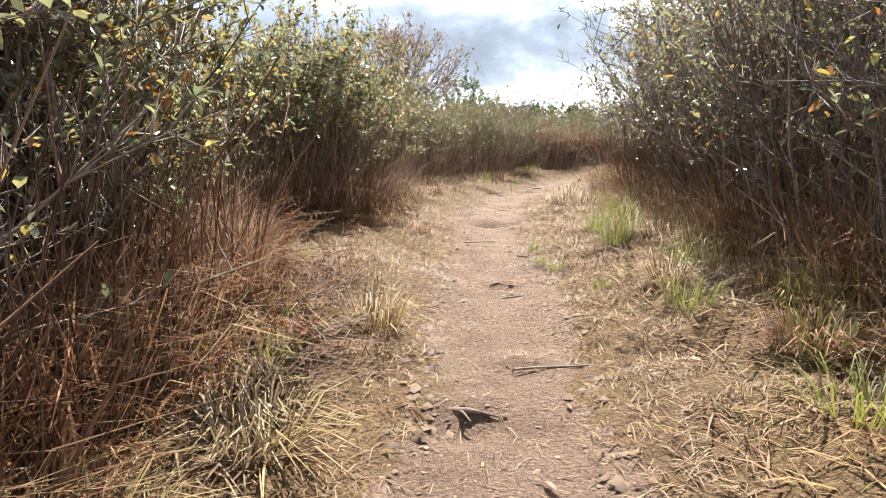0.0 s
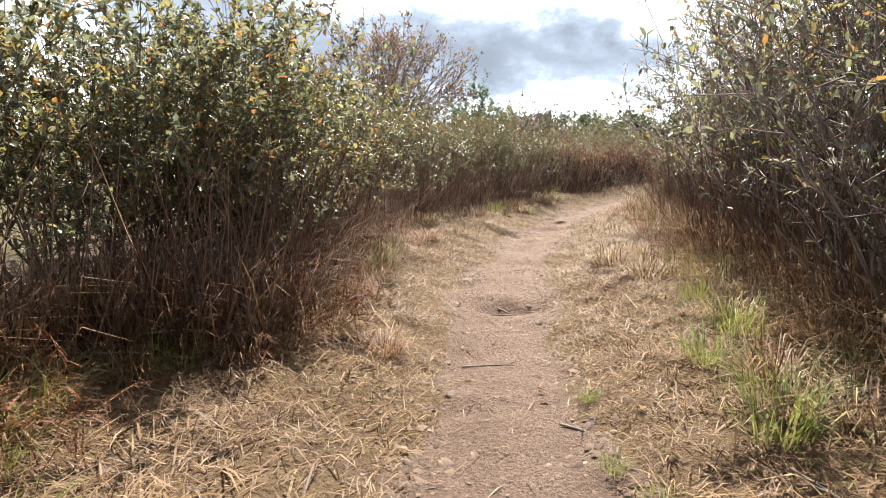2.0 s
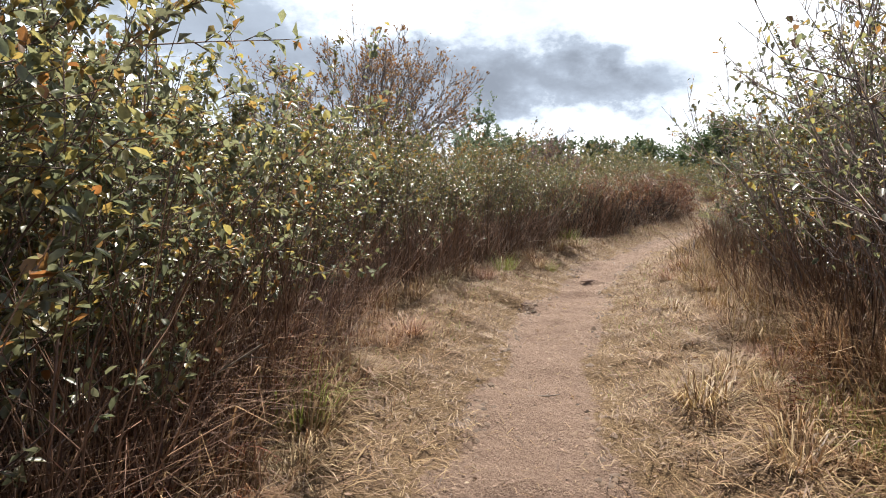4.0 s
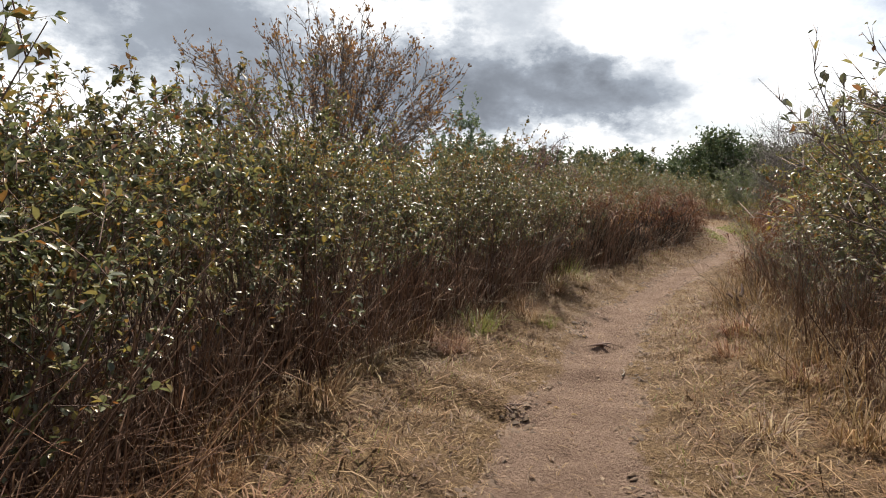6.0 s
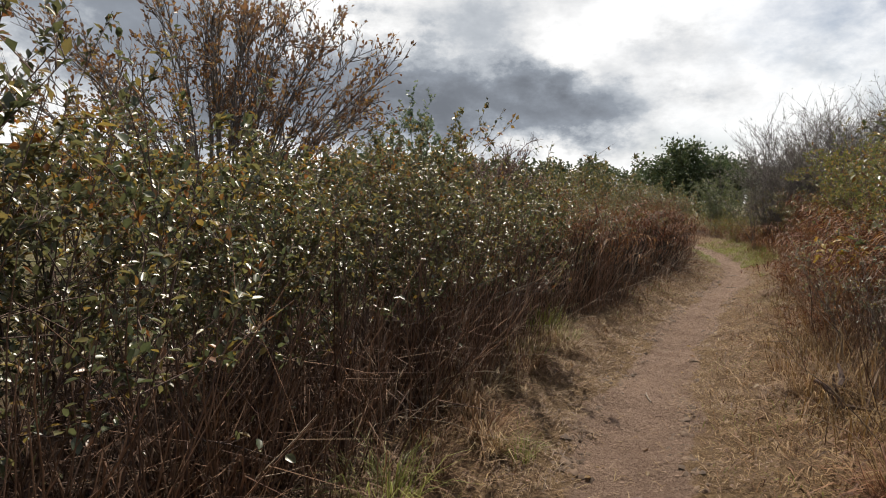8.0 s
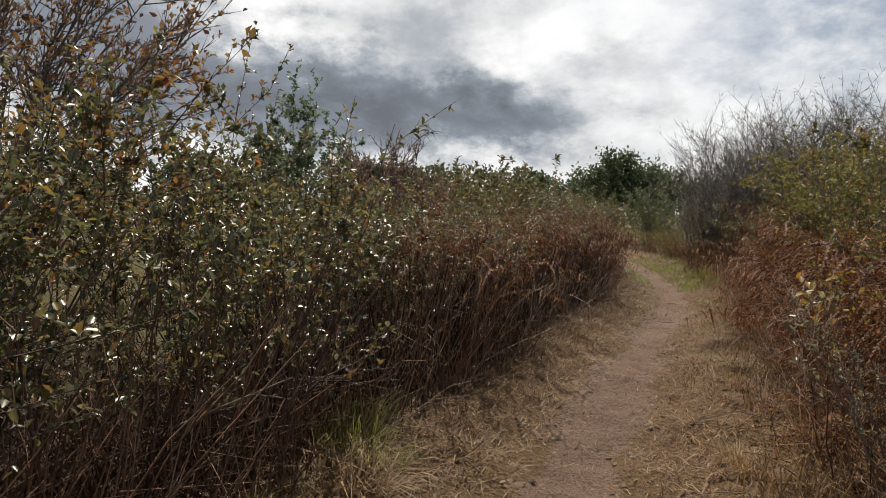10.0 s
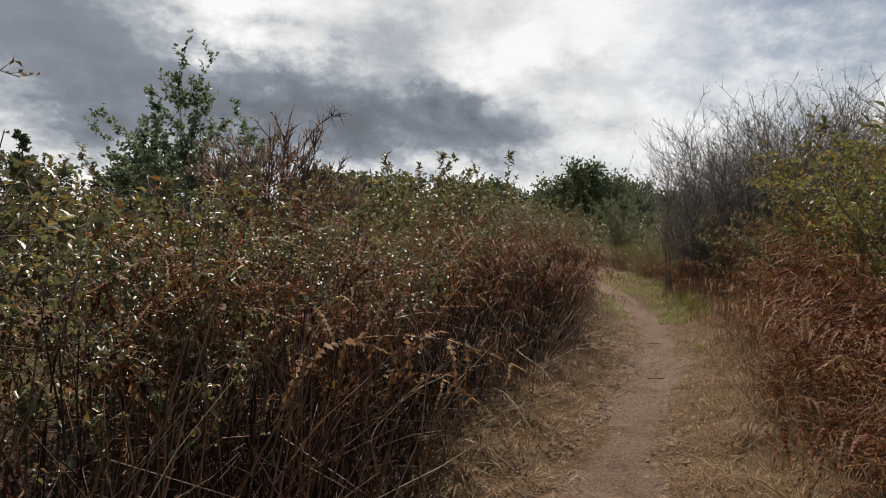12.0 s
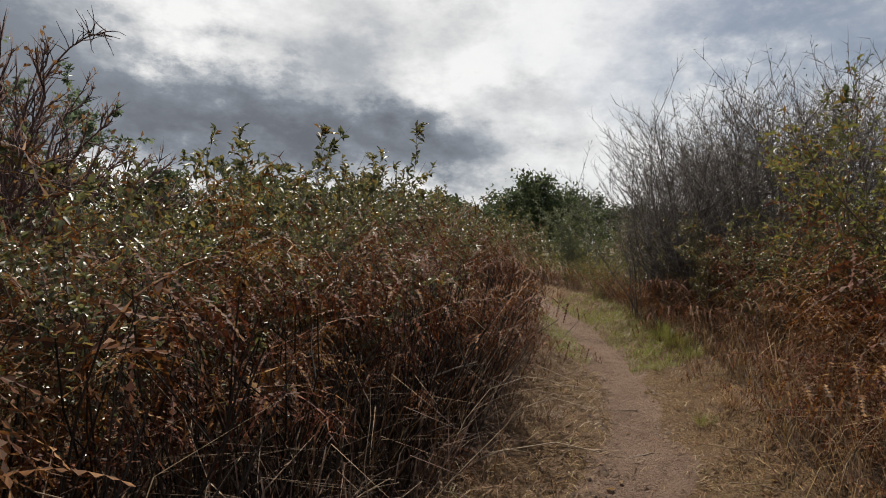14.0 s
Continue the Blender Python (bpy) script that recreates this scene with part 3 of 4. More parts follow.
weeds = Kind([shrub_meshes(90 + i, 1.0, 0.7, 14, LEAF_YELLOW, BARK_BROWN, 500, 0.05, 0.1, 2, branches=4, thick=0.006) for i in range(3)], "tall_weed",
             "yellow-green waist-high weeds at the path's bend", "weed", "weeds at the bend")
for _ in range(46):
    y = RNG.uniform(31.5, 39)
    weeds.put(float(along(RIGHT, y)) + RNG.uniform(-0.1, 2.6), y, RNG.uniform(0.7, 1.3))
for x, y, sc in ((4.55, 14.7, 0.42), (4.95, 15.6, 0.48), (4.25, 13.7, 0.38), (5.4, 16.6, 0.5)):
    twiggy.put(x, y, sc)
# low thicket that reaches from the hedges to the treeline
thicket = Kind([shrub_meshes(65 + i, 2.2, 3.4, 6, LEAF_SHRUB, BARK_BROWN, 620, 0.19, 0.1, 1, branches=4) for i in range(3)], "thicket_shrub",
               "low olive-brown shrub in the open ground beyond the hedge", "shrub", "far thicket")
for i in range(85):
    px, py = RNG.uniform(-35, 60), RNG.uniform(46, 92)
    thicket.put(px, py, RNG.uniform(0.8, 1.25))
for line, side, y1 in ((LEFT, 1, 40), (RIGHT, -1, 36)):
    for off in (5.2, 7.4, 10.0, 13.5):
        for x, y, nx, ny in walk_line(line, -4, y1, 2.6 + off * 0.08):
            o = off + RNG.normal() * 0.7
            thicket.put(x + side * nx * o, y + side * ny * o, RNG.uniform(0.6, 0.85))

# the larger plants that stand out
def dome_meshes(seed, half, rim, top, limbs, leaf_count, leaf_size, bark, thick=1.0):
    """Limbs that fan out from one foot to a dome, and fork into fine upward twigs."""
    rng = np.random.default_rng(seed)
    each, tips = [], []
    for _ in range(limbs):
        t = Tubes(4)
        az, el = rng.uniform(0, 6.283), math.asin(rng.uniform(0.02, 1.0) ** 0.8)
        out = np.array([math.cos(az) * math.cos(el), math.sin(az) * math.cos(el), math.sin(el)])
        end = np.array([out[0] * half, out[1] * half, rim + (top - rim) * out[2]]) * rng.uniform(0.86, 1.0)
        knee = np.array([end[0] * 0.5, end[1] * 0.5, end[2] * 0.72])
        foot = np.array([math.cos(az) * 0.2, math.sin(az) * 0.2, -0.1])
        u = np.linspace(0, 1, 9)[:, None]
        line = foot * (1 - u) ** 2 + 2 * knee * u * (1 - u) + end * u ** 2 + rng.normal(size=(9, 3)) * 0.04 * u
        t.add(line, 0.032 * thick, 0.007 * thick)
        for _ in range(13):
            p, d = at_line(line, rng.uniform(0.45, 1.0))
            br = bent(p, d * 0.5 + out * 0.7 + rng.normal(size=3) * 0.55, rng.uniform(0.11, 0.27) * half, 4, 0.16, 0.06, rng)
            t.add(br, 0.010 * thick, 0.004 * thick)
            for _ in range(6):
                q, e = at_line(br, rng.uniform(0.2, 1.0))
                tw = bent(q, e + rng.normal(size=3) * 0.45 + np.array([0, 0, 0.3]), rng.uniform(0.14, 0.38) * min(1, half / 2.4), 3, 0.1, 0.1, rng)
                t.spike(tw, 0.0075 * thick)
                tips.append(tw)
        each.append(t.mesh("stem", bark))
    pos, axis = [], []
    for i in rng.integers(len(tips), size=leaf_count):
        p, d = at_line(tips[i], rng.uniform(0.2, 1.0))
        pos.append(p)
        axis.append(d + rng.normal(size=3) * 0.5)
    return each, leaves_mesh("leaves", LEAF_RUST, np.array(pos), np.array(axis), leaf_size, rng, 0.5, 0.35)


build = build_shrub("bare_shrub_tree", dome_meshes(81, 3.15, 3.0, 5.1, 62, 8000, 0.085, BARK_GREY, 0.85), "wide half-bare shrub with rusty leaves above the hedge", "tree")
build.matrix_basis = pose(-2.3, 22.2, 0.2)
build = build_shrub("green_sapling", shrub_meshes(82, 4.5, 1.7, 8, LEAF_GREEN, BARK_GREY, 9500, 0.09, 0.42, 7, 0.6, 0.12, 0.03, 17, flat=0.3, split=True), "young green leafy tree above the hedge", "tree")
build.matrix_basis = pose(1.15, 29.8, 0.2) @ Matrix.Diagonal((0.95, 0.95, 0.93, 1))
build = build_shrub("reddish_shrub", dome_meshes(83, 1.45, 1.5, 2.75, 46, 1500, 0.05, BARK_RED, 0.75), "reddish twiggy shrub with drooping bare twigs", "shrub")
build.matrix_basis = pose(3.05, 25.3, 0.2)
twist = np.random.default_rng(84)
arch = Tubes(4)
u = np.linspace(0, 1, 9)[:, None]
line = np.array([0.1, 0, 1.3]) * (1 - u) ** 2 + 2 * np.array([0.3, -0.1, 2.9]) * u * (1 - u) + np.array([0.9, -0.25, 3.0]) * u ** 2
arch.add(line, 0.014, 0.005)
for _ in range(34):
    p, d = at_line(line, twist.uniform(0.55, 1.0))
    arch.add(bent(p, d * 0.5 + twist.normal(size=3) * 0.6, twist.uniform(0.08, 0.24), 4, 0.2, 0.05, twist), 0.005, 0.002)
part("stem", arch.mesh("stem", BARK_RED), build, "arching bare twig that stands out")
build = build_shrub("round_willow", shrub_meshes(84, 3.0, 2.6, 26, LEAF_WILLOW, BARK_GREY, 8000, 0.085, 0.06, 5, 0.28, 0.14, 0.015, 10, split=True), "rounded grey-green willow bush at the path's bend", "shrub")
build.matrix_basis = pose(16.2, 39.6, 0.2) @ Matrix.Diagonal((1.2, 1.2, 1.0, 1))


# ---- dead bracken ----
def frond_mesh(seed, length, bare=8):
    """An arching stalk with paired drooping pinnae, each toothed on both sides."""
    rng = np.random.default_rng(seed)
    bow = rng.uniform(0.5, 1.0)
    k = 26
    u = np.linspace(0, 1, k)
    ang = 1.35 - bow * 2.0 * u ** 1.6
    step = length / (k - 1)
    x = np.concatenate([[0], np.cumsum(np.cos(ang[:-1]) * step)])
    z = np.concatenate([[0], np.cumsum(np.sin(ang[:-1]) * step)])
    y = np.cumsum(rng.normal(size=k)) * 0.008
    rib = np.stack([x, y, z], 1)
    v, f = [], []

    def tri(a, b, c):
        n = len(v)
        v.extend((a, b, c))
        f.append((n, n + 1, n + 2))

    side = np.array([0, 1.0, 0])
    for i in range(k - 1):
        w0 = 0.0075 * (1 - 0.7 * u[i])
        tri(rib[i] - side * w0, rib[i] + side * w0, rib[i + 1])
    for i in range(bare, k - 1):
        for s in (-1, 1):
            taper = 1 - ((u[i] - 0.28) / 0.75) ** 1.3 if u[i] > 0.28 else 1
            ln = length * 0.23 * taper * rng.uniform(0.55, 1.1) + 0.015
            fwd = unit(rib[i + 1] - rib[i])
            d = unit(side * s + fwd * 0.4 + np.array([0, 0, rng.uniform(-1.2, 0.1)]) + rng.normal(size=3) * 0.22)
            e = unit(np.cross(d, np.array([0, 0, 1.0])) + rng.normal(size=3) * 0.35)
            m = 8
            for j in range(m):
                a = rib[i] + d * ln * j / m + np.array([0, 0, -0.3]) * ln * (j / m) ** 2
                b = rib[i] + d * ln * (j + 1) / m + np.array([0, 0, -0.3]) * ln * ((j + 1) / m) ** 2
                wd = (ln * 0.062 * (1 - j / m) + 0.003) * rng.uniform(0.6, 1.3)
                lift = np.array([0, 0, rng.uniform(-0.6, 0.3)]) * wd
                tri(a, b, (a + b) / 2 + e * wd + lift + d * wd * 0.4)
                tri(b, a, (a + b) / 2 - e * wd + lift + d * wd * 0.4)
    return raw_mesh("frond", np.array(v), np.array(f), FROND)


FRONDS = [frond_mesh(200 + i, 1.0) for i in range(7)]


TALL_FRONDS = [frond_mesh(220 + i, 1.0, 13) for i in range(5)]    # bare stalks under a spreading top


def bracken(x, y, size, count, rng=RNG, fronds=FRONDS):
    root = new("bracken_fern")
    tagged(root, "dead rust-brown bracken clump with drooping fronds", "fern", "dead bracken beside the path")
    root.location = (x, y, float(ground_height(x, y)) - 0.02)
    turn = rng.uniform(0, 360)
    for i in range(count):
        ob = part("frond", fronds[rng.integers(len(fronds))], root)
        s = size * rng.uniform(0.65, 1.15)
        ob.matrix_basis = pose(rng.normal() * 0.12, rng.normal() * 0.12, 0, rng.normal() * 8, rng.normal() * 18 - 8, turn + i * 360 / count + rng.normal() * 20) @ Matrix.Diagonal((s, s, s, 1))


def bracken_row(line, side, y0, y1, step, off, size, count=9, fronds=FRONDS):
    for x, y, nx, ny in walk_line(line, y0, y1, step):
        o = off + RNG.normal() * 0.15
        bracken(x + side * nx * o, y + side * ny * o, size * RNG.uniform(0.85, 1.15), count, fronds=fronds)


bracken_row(LEFT, 1, 19.5, 33, 0.4, 0.8, 1.25, 9, TALL_FRONDS)
bracken_row(LEFT, 1, 23, 33, 0.45, 0.52, 1.0, 8)
bracken_row(LEFT, 1, 18.4, 33, 0.45, 1.0, 1.55, 9, TALL_FRONDS)
bracken_row(LEFT, 1, 18.6, 33, 0.6, 1.35, 1.8, 8, TALL_FRONDS)
bracken_row(RIGHT, -1, 16.8, 27, 0.4, 0.45, 0.82, 9)
bracken_row(RIGHT, -1, 17.0, 28, 0.48, 0.95, 1.7, 10)
bracken_row(RIGHT, -1, 20.0, 28, 1.0, 1.3, 1.9, 7)
bracken_row(RIGHT, -1, 27, 38, 0.6, 0.3, 0.95, 7)
bracken_row(LEFT, 1, 1.0, 9.5, 0.6, 0.1, 0.62, 8)
bracken_row(RIGHT, -1, 1.0, 9.5, 0.8, 0.2, 0.6, 7)

for _ in range(16):
    bracken(RNG.uniform(-1.5, -0.72), RNG.uniform(2.5, 3.8), RNG.uniform(0.38, 0.6), 9)


# ---- grass ----
def scatter(n, y0, y1, x_low, x_high):
    y = RNG.uniform(y0, y1, n)
    lo, hi = x_low(y), x_high(y)
    return lo + (hi - lo) * RNG.uniform(0, 1, n), y


def grass(name, label, mat, x, y, length, width, upright, droop):
    n = len(x)
    pos = np.stack([x, y, ground_height(x, y) - 0.004], 1)
    ang = RNG.uniform(0, 6.283, n)
    lean = np.stack([np.cos(ang), np.sin(ang), upright * RNG.uniform(0.5, 1.5, n)], 1)
    me = blades_mesh(name, mat, pos, lean, length * RNG.uniform(0.45, 1.25, n), width * RNG.uniform(0.6, 1.3, n), droop * RNG.uniform(0.3, 1.5, n))
    tagged(new(name, me), label, "grass", kind="stuff")


def left_foot(y):
    return along(LEFT, y)


def right_foot(y):
    return along(RIGHT, y)


def thin(x, y, keep):
    k = RNG.uniform(0, 1, len(x)) < keep
    return x[k], y[k]


def patchy(x, y, k=1.0):
    return 0.5 + 0.5 * np.sin(k * (x * 5 + 2 * np.sin(y * 3.1))) * np.sin(k * (y * 4.3 + 1.7 * np.sin(x * 2.7)))


for mat_, n, y0, y1, long_, wide_ in ((STRAW, 85000, 0.3, 17, 0.11, 0.005), (BROWN_STRAW, 65000, 0.3, 17, 0.12, 0.005), (STRAW, 16000, 17, 34, 0.12, 0.0065), (BROWN_STRAW, 50000, 17, 34, 0.12, 0.0065)):
    x, y = scatter(n, y0, y1, lambda y: left_foot(y) - 0.2, lambda y: right_foot(y) + 0.2)
    d = np.abs(x - along(PATH, y)) * 0.9 + 0.08 * lumps(x, y, 0.35)
    x, y = thin(x, y, np.clip((d - 0.30 + 0.09 * np.clip((y - 12) / 8, 0, 1)) / 0.22, 0.07, 1) * (0.35 + 0.65 * patchy(x, y)))
    grass("mown_grass", "mown dry straw-coloured grass and clippings along the path", mat_, x, y, long_, wide_, 0.35, 0.6)
x, y = scatter(52000, 0.3, 34, lambda y: left_foot(y) - 0.2, lambda y: right_foot(y) + 0.2)
d = np.abs(x - along(PATH, y)) * 0.9
x, y = thin(x, y, np.clip((d - 0.4) / 0.5, 0, 1) * (patchy(x, y, 1.7) > 0.5))
grass("dry_grass", "short tufts of dry tan grass beside the path", BROWN_STRAW, x, y, 0.13, 0.005, 1.3, 0.7)
x, y = scatter(16000, 0.3, 34, lambda y: along(PATH, y) - 1.3, lambda y: right_foot(y) + 0.1)
d = np.abs(x - along(PATH, y))
x, y = thin(x, y, np.clip((d - 0.45) / 0.5, 0, 1) * (np.sin(y * 2.1) * np.sin(x * 3.3 + y) > 0.1))
grass("green_grass", "short yellow-green grass along the path's edge", BLADE, x, y, 0.08, 0.005, 1.2, 0.4)
x, y = scatter(9000, 26, 34, lambda y: along(PATH, y) + 0.2, lambda y: right_foot(y) + 0.1)
x, y = thin(x, y, patchy(x, y, 0.6) * 1.3)
grass("green_grass", "green grass verge near the path's bend", BLADE, x, y, 0.13, 0.008, 1.4, 0.5)
x, y = scatter(3500, 26.5, 32, lambda y: left_foot(y) + 0.1, lambda y: along(PATH, y) - 0.35)
grass("green_grass", "green grass verge near the path's bend", BLADE, *thin(x, y, patchy(x, y, 0.6)), 0.13, 0.008, 1.4, 0.5)
x, y = RNG.uniform(-1.6, -0.6, 3200), RNG.uniform(2.2, 3.95, 3200)
grass("dead_brush", "dark heap of dead stems and leaves at the hedge's foot", DEAD, x, y, 0.36, 0.009, 0.7, 0.9)
# the coarse mat of flattened dead stems between the mown strip and the hedges
for mat_, n, long_, wide_ in ((STRAW, 9000, 0.26, 0.010), (BROWN_STRAW, 9000, 0.26, 0.010), (RUSSET, 10000, 0.30, 0.009)):
    x, y = scatter(n, 0.6, 30, lambda y: left_foot(y) - 0.35, lambda y: right_foot(y) + 0.35)
    d = np.abs(x - along(PATH, y))
    x, y = thin(x, y, np.clip((d - 0.62) / 0.45, 0, 1) * np.where(y > 18, 0.3, 1.0) * (0.25 + 0.75 * patchy(x + 2, y, 1.3)))
    grass("dead_grass_mat", "coarse mat of flattened dead grass and leaves beside the path", mat_, x, y, long_, wide_, 0.3, 0.8)
for foot, s in ((left_foot, -1), (right_foot, 1)):
    x, y = scatter(30000, -1.0, 36, lambda y: foot(y) - 0.3, lambda y: foot(y) + 0.3)
    x = x + s * np.abs(RNG.normal(size=len(x))) * 0.25
    far_left = ((s < 0) & (y > 10.5)) | ((s > 0) & (y > 17.5))
    x, y = thin(x, y, ((patchy(x, y, 0.8) > 0.4) * 0.9 + 0.1) * np.where(far_left, np.where((s < 0) & (y > 17), 0.06, np.where(s > 0, 0.14, 0.3)), np.where((s > 0) & (y > 8.5), 0.35, 1.0)))
    grass("tall_dry_grass", "tall dry brown grass at the hedge's foot", BROWN_STRAW, x, y, 0.46, 0.006, 2.0, 0.8)
    x, y = scatter(9500, -2, 9.8, lambda y: foot(y) + (s - 1) * 0.6, lambda y: foot(y) + (s + 1) * 0.6)
    x, y = thin(x, y, (patchy(x, y, 0.7) > 0.35) * 0.85 + 0.15)
    grass("russet_stalks", "russet dead stalks at the hedge's foot", RUSSET, x, y, 0.8, 0.008, 1.6, 0.9)
    x, y = scatter(18000, 9.4, 36, lambda y: foot(y) + (s - 1) * 0.6 + s * 0.15, lambda y: foot(y) + (s + 1) * 0.6 + s * 0.15)
    x, y = thin(x, y, np.where(y > 17.5, 0.3 if s < 0 else 0.4, 1.0 if s < 0 else 0.55) * (0.3 + 0.7 * patchy(x, y, 0.9)))
    grass("dead_stalks" if s < 0 else "russet_stalks", "dead brown stalks and thin stems under the shrubs", DEAD if s < 0 else RUSSET, x, y, 0.95 if s < 0 else 0.6, 0.008, 1.8, 0.8)

x, y = scatter(5500, 5.6, 10.2, lambda y: left_foot(y) - 0.75, lambda y: left_foot(y) + 0.02)
x, y = thin(x, y, 0.35 + 0.65 * patchy(x, y, 1.1))
grass("dead_stalks", "dead brown stalks and thin stems under the shrubs", DEAD, x, y, 0.9, 0.007, 2.2, 0.8)
x, y = scatter(3500, 0.8, 5.6, lambda y: left_foot(y) - 0.8, lambda y: left_foot(y) - 0.05)
grass("russet_stalks", "russet dead stalks at the hedge's foot", RUSSET, x, y, 0.8, 0.007, 2.0, 0.8)
x, y = scatter(4500, 0.8, 10, lambda y: right_foot(y) + 0.1, lambda y: right_foot(y) + 0.9)
grass("russet_stalks", "russet dead stalks at the hedge's foot", RUSSET, x, y, 0.8, 0.007, 2.0, 0.8)


def tussock_mesh(seed, mat, count, length, width, upright, droop, radius):
    rng = np.random.default_rng(seed)
    ang = rng.uniform(0, 6.283, count)
    r = radius * np.sqrt(rng.uniform(0, 1, count))
    pos = np.stack([r * np.cos(ang), r * np.sin(ang), np.full(count, -0.01)], 1)
    lean = np.stack([np.cos(ang) + rng.normal(size=count) * 0.6, np.sin(ang) + rng.normal(size=count) * 0.6, upright * rng.uniform(0.4, 1.6, count)], 1)
    return blades_mesh("blades", mat, pos, lean, length * rng.uniform(0.4, 1.2, count), width * rng.uniform(0.6, 1.3, count), droop * rng.uniform(0.4, 1.4, count))


DRY_TUFTS = [tussock_mesh(500 + i, RUSSET if i % 2 else STRAW, 170, 0.34, 0.007, 1.1, 1.3, 0.13) for i in range(4)]
GREEN_TUFTS = [tussock_mesh(510 + i, BLADE, 110, 0.40, 0.0065, 2.2, 0.8, 0.17) for i in range(4)]


def tuft(meshes, name, label, group, x, y, size):
    ob = new(name, meshes[int(RNG.integers(len(meshes)))])
    tagged(ob, label, "grass", group)
    ob.matrix_basis = pose(x, y, float(ground_height(x, y)), 0, 0, RNG.uniform(0, 360)) @ Matrix.Diagonal((size, size, size * RNG.uniform(0.8, 1.2), 1))


for foot, side, n, y0, y1 in ((left_foot, 1, 60, 0.8, 9.5), (left_foot, 1, 30, 9.5, 18), (right_foot, -1, 75, 0.8, 10), (right_foot, -1, 26, 10, 17.5), (right_foot, -1, 8, 18, 33)):
    for _ in range(n):
        y = RNG.uniform(y0, y1)
        tuft(DRY_TUFTS, "dry_grass_tussock", "drooping tussock of dry orange-brown grass at the hedge's foot", "dry tussocks", float(foot(y)) + side * (abs(RNG.normal()) * 0.28 - 0.12), y, RNG.uniform(0.6, 1.25))
for foot, side, n, y0, y1 in ((right_foot, -1, 12, 0.9, 9.5), (left_foot, 1, 6, 2, 9), (right_foot, -1, 8, 26, 33), (left_foot, 1, 5, 12, 18)):
    for _ in range(n):
        y = RNG.uniform(y0, y1)
        tuft(GREEN_TUFTS, "green_grass_tuft", "upright tuft of fresh green grass beside the path", "green tufts", float(foot(y)) + side * RNG.normal(0.12, 0.16), y, RNG.uniform(0.6, 1.2))


for x, y, size in ((1.5, 5.15, 0.95), (1.65, 5.4, 0.85), (1.95, 6.5, 0.9), (1.55, 6.0, 0.7), (1.4, 3.3, 0.7), (1.5, 2.0, 0.9), (2.4, 8.6, 1.0), (2.6, 8.0, 1.1), (1.75, 4.3, 0.6), (-1.3, 5.9, 0.8), (-0.95, 6.5, 0.7), (-1.1, 4.4, 0.6), (0.85, 5.2, 0.3), (0.95, 4.9, 0.35), (0.9, 5.9, 0.3), (2.1, 7.4, 0.9), (1.1, 4.1, 0.3), (0.9, 13.9, 0.4), (1.75, 14.9, 0.55), (8.9, 24.1, 0.45)):
    tuft(GREEN_TUFTS, "green_grass_tuft", "upright tuft of fresh green grass beside the path", "green tufts", x, y, size)


# ---- crumbs of earth, bark and leaf on the path ----
def crumbs(name, label, mat, n, size, y0, y1):
    x, y = scatter(n, y0, y1, lambda y: along(PATH, y) - 0.9, lambda y: along(PATH, y) + 0.9)
    c = np.stack([x, y, ground_height(x, y)], 1)
    r = size * RNG.uniform(0.3, 1.0, n) ** 1.5
    tet = np.array([(1, 0, 0), (-0.5, 0.87, 0), (-0.5, -0.87, 0), (0, 0, 0.7)])
    v = (tet[None] + RNG.normal(size=(n, 4, 3)) * 0.25) * r[:, None, None] * np.array([1.4, 1.0, 0.6]) + c[:, None]
    f = (np.arange(n)[:, None, None] * 4 + np.array([(0, 1, 3), (1, 2, 3), (2, 0, 3)])[None]).reshape(-1, 3)
    tagged(new(name, raw_mesh(name, v.reshape(-1, 3), f, mat)), label, "litter", kind="stuff")


crumbs("soil_crumbs", "crumbs of brown earth on the path", SOIL, 14000, 0.013, 0.8, 33)
crumbs("bark_litter", "dark bits of bark and dead leaf on the path", DEAD, 6000, 0.014, 0.8, 33)



def clods(n):
    """Dark broken crumbs of turf along the two lips of the path."""
    y = RNG.uniform(0.9, 26, n)
    half = (0.37 - 0.07 * np.clip((y - 12) / 8, 0, 1)) / 0.9
    side = np.where(RNG.uniform(size=n) < 0.62, -1.0, 1.0)
    x = along(PATH, y) + side * half + RNG.normal(size=n) * 0.07
    x, y = thin(x, y, patchy(x, y, 0.8) ** 1.5)
    n = len(x)
    r = RNG.uniform(0.008, 0.034, n)
    tet = np.array([(1, 0, -0.2), (0, 1, -0.2), (-1, 0, -0.2), (0, -1, -0.2), (0.1, 0.1, 0.75)])
    v = (tet[None] + RNG.normal(size=(n, 5, 3)) * 0.22) * r[:, None, None] * np.array([1.2, 1.0, 0.8]) + np.stack([x, y, ground_height(x, y)], 1)[:, None]
    f = (np.arange(n)[:, None, None] * 5 + np.array([(0, 1, 4), (1, 2, 4), (2, 3, 4), (3, 0, 4)])[None]).reshape(-1, 3)
    tagged(new("turf_clods", raw_mesh("turf_clods", v.reshape(-1, 3), f, TURF)), "dark broken turf clods along the path's lips", "clods", kind="stuff")


clods(5200)


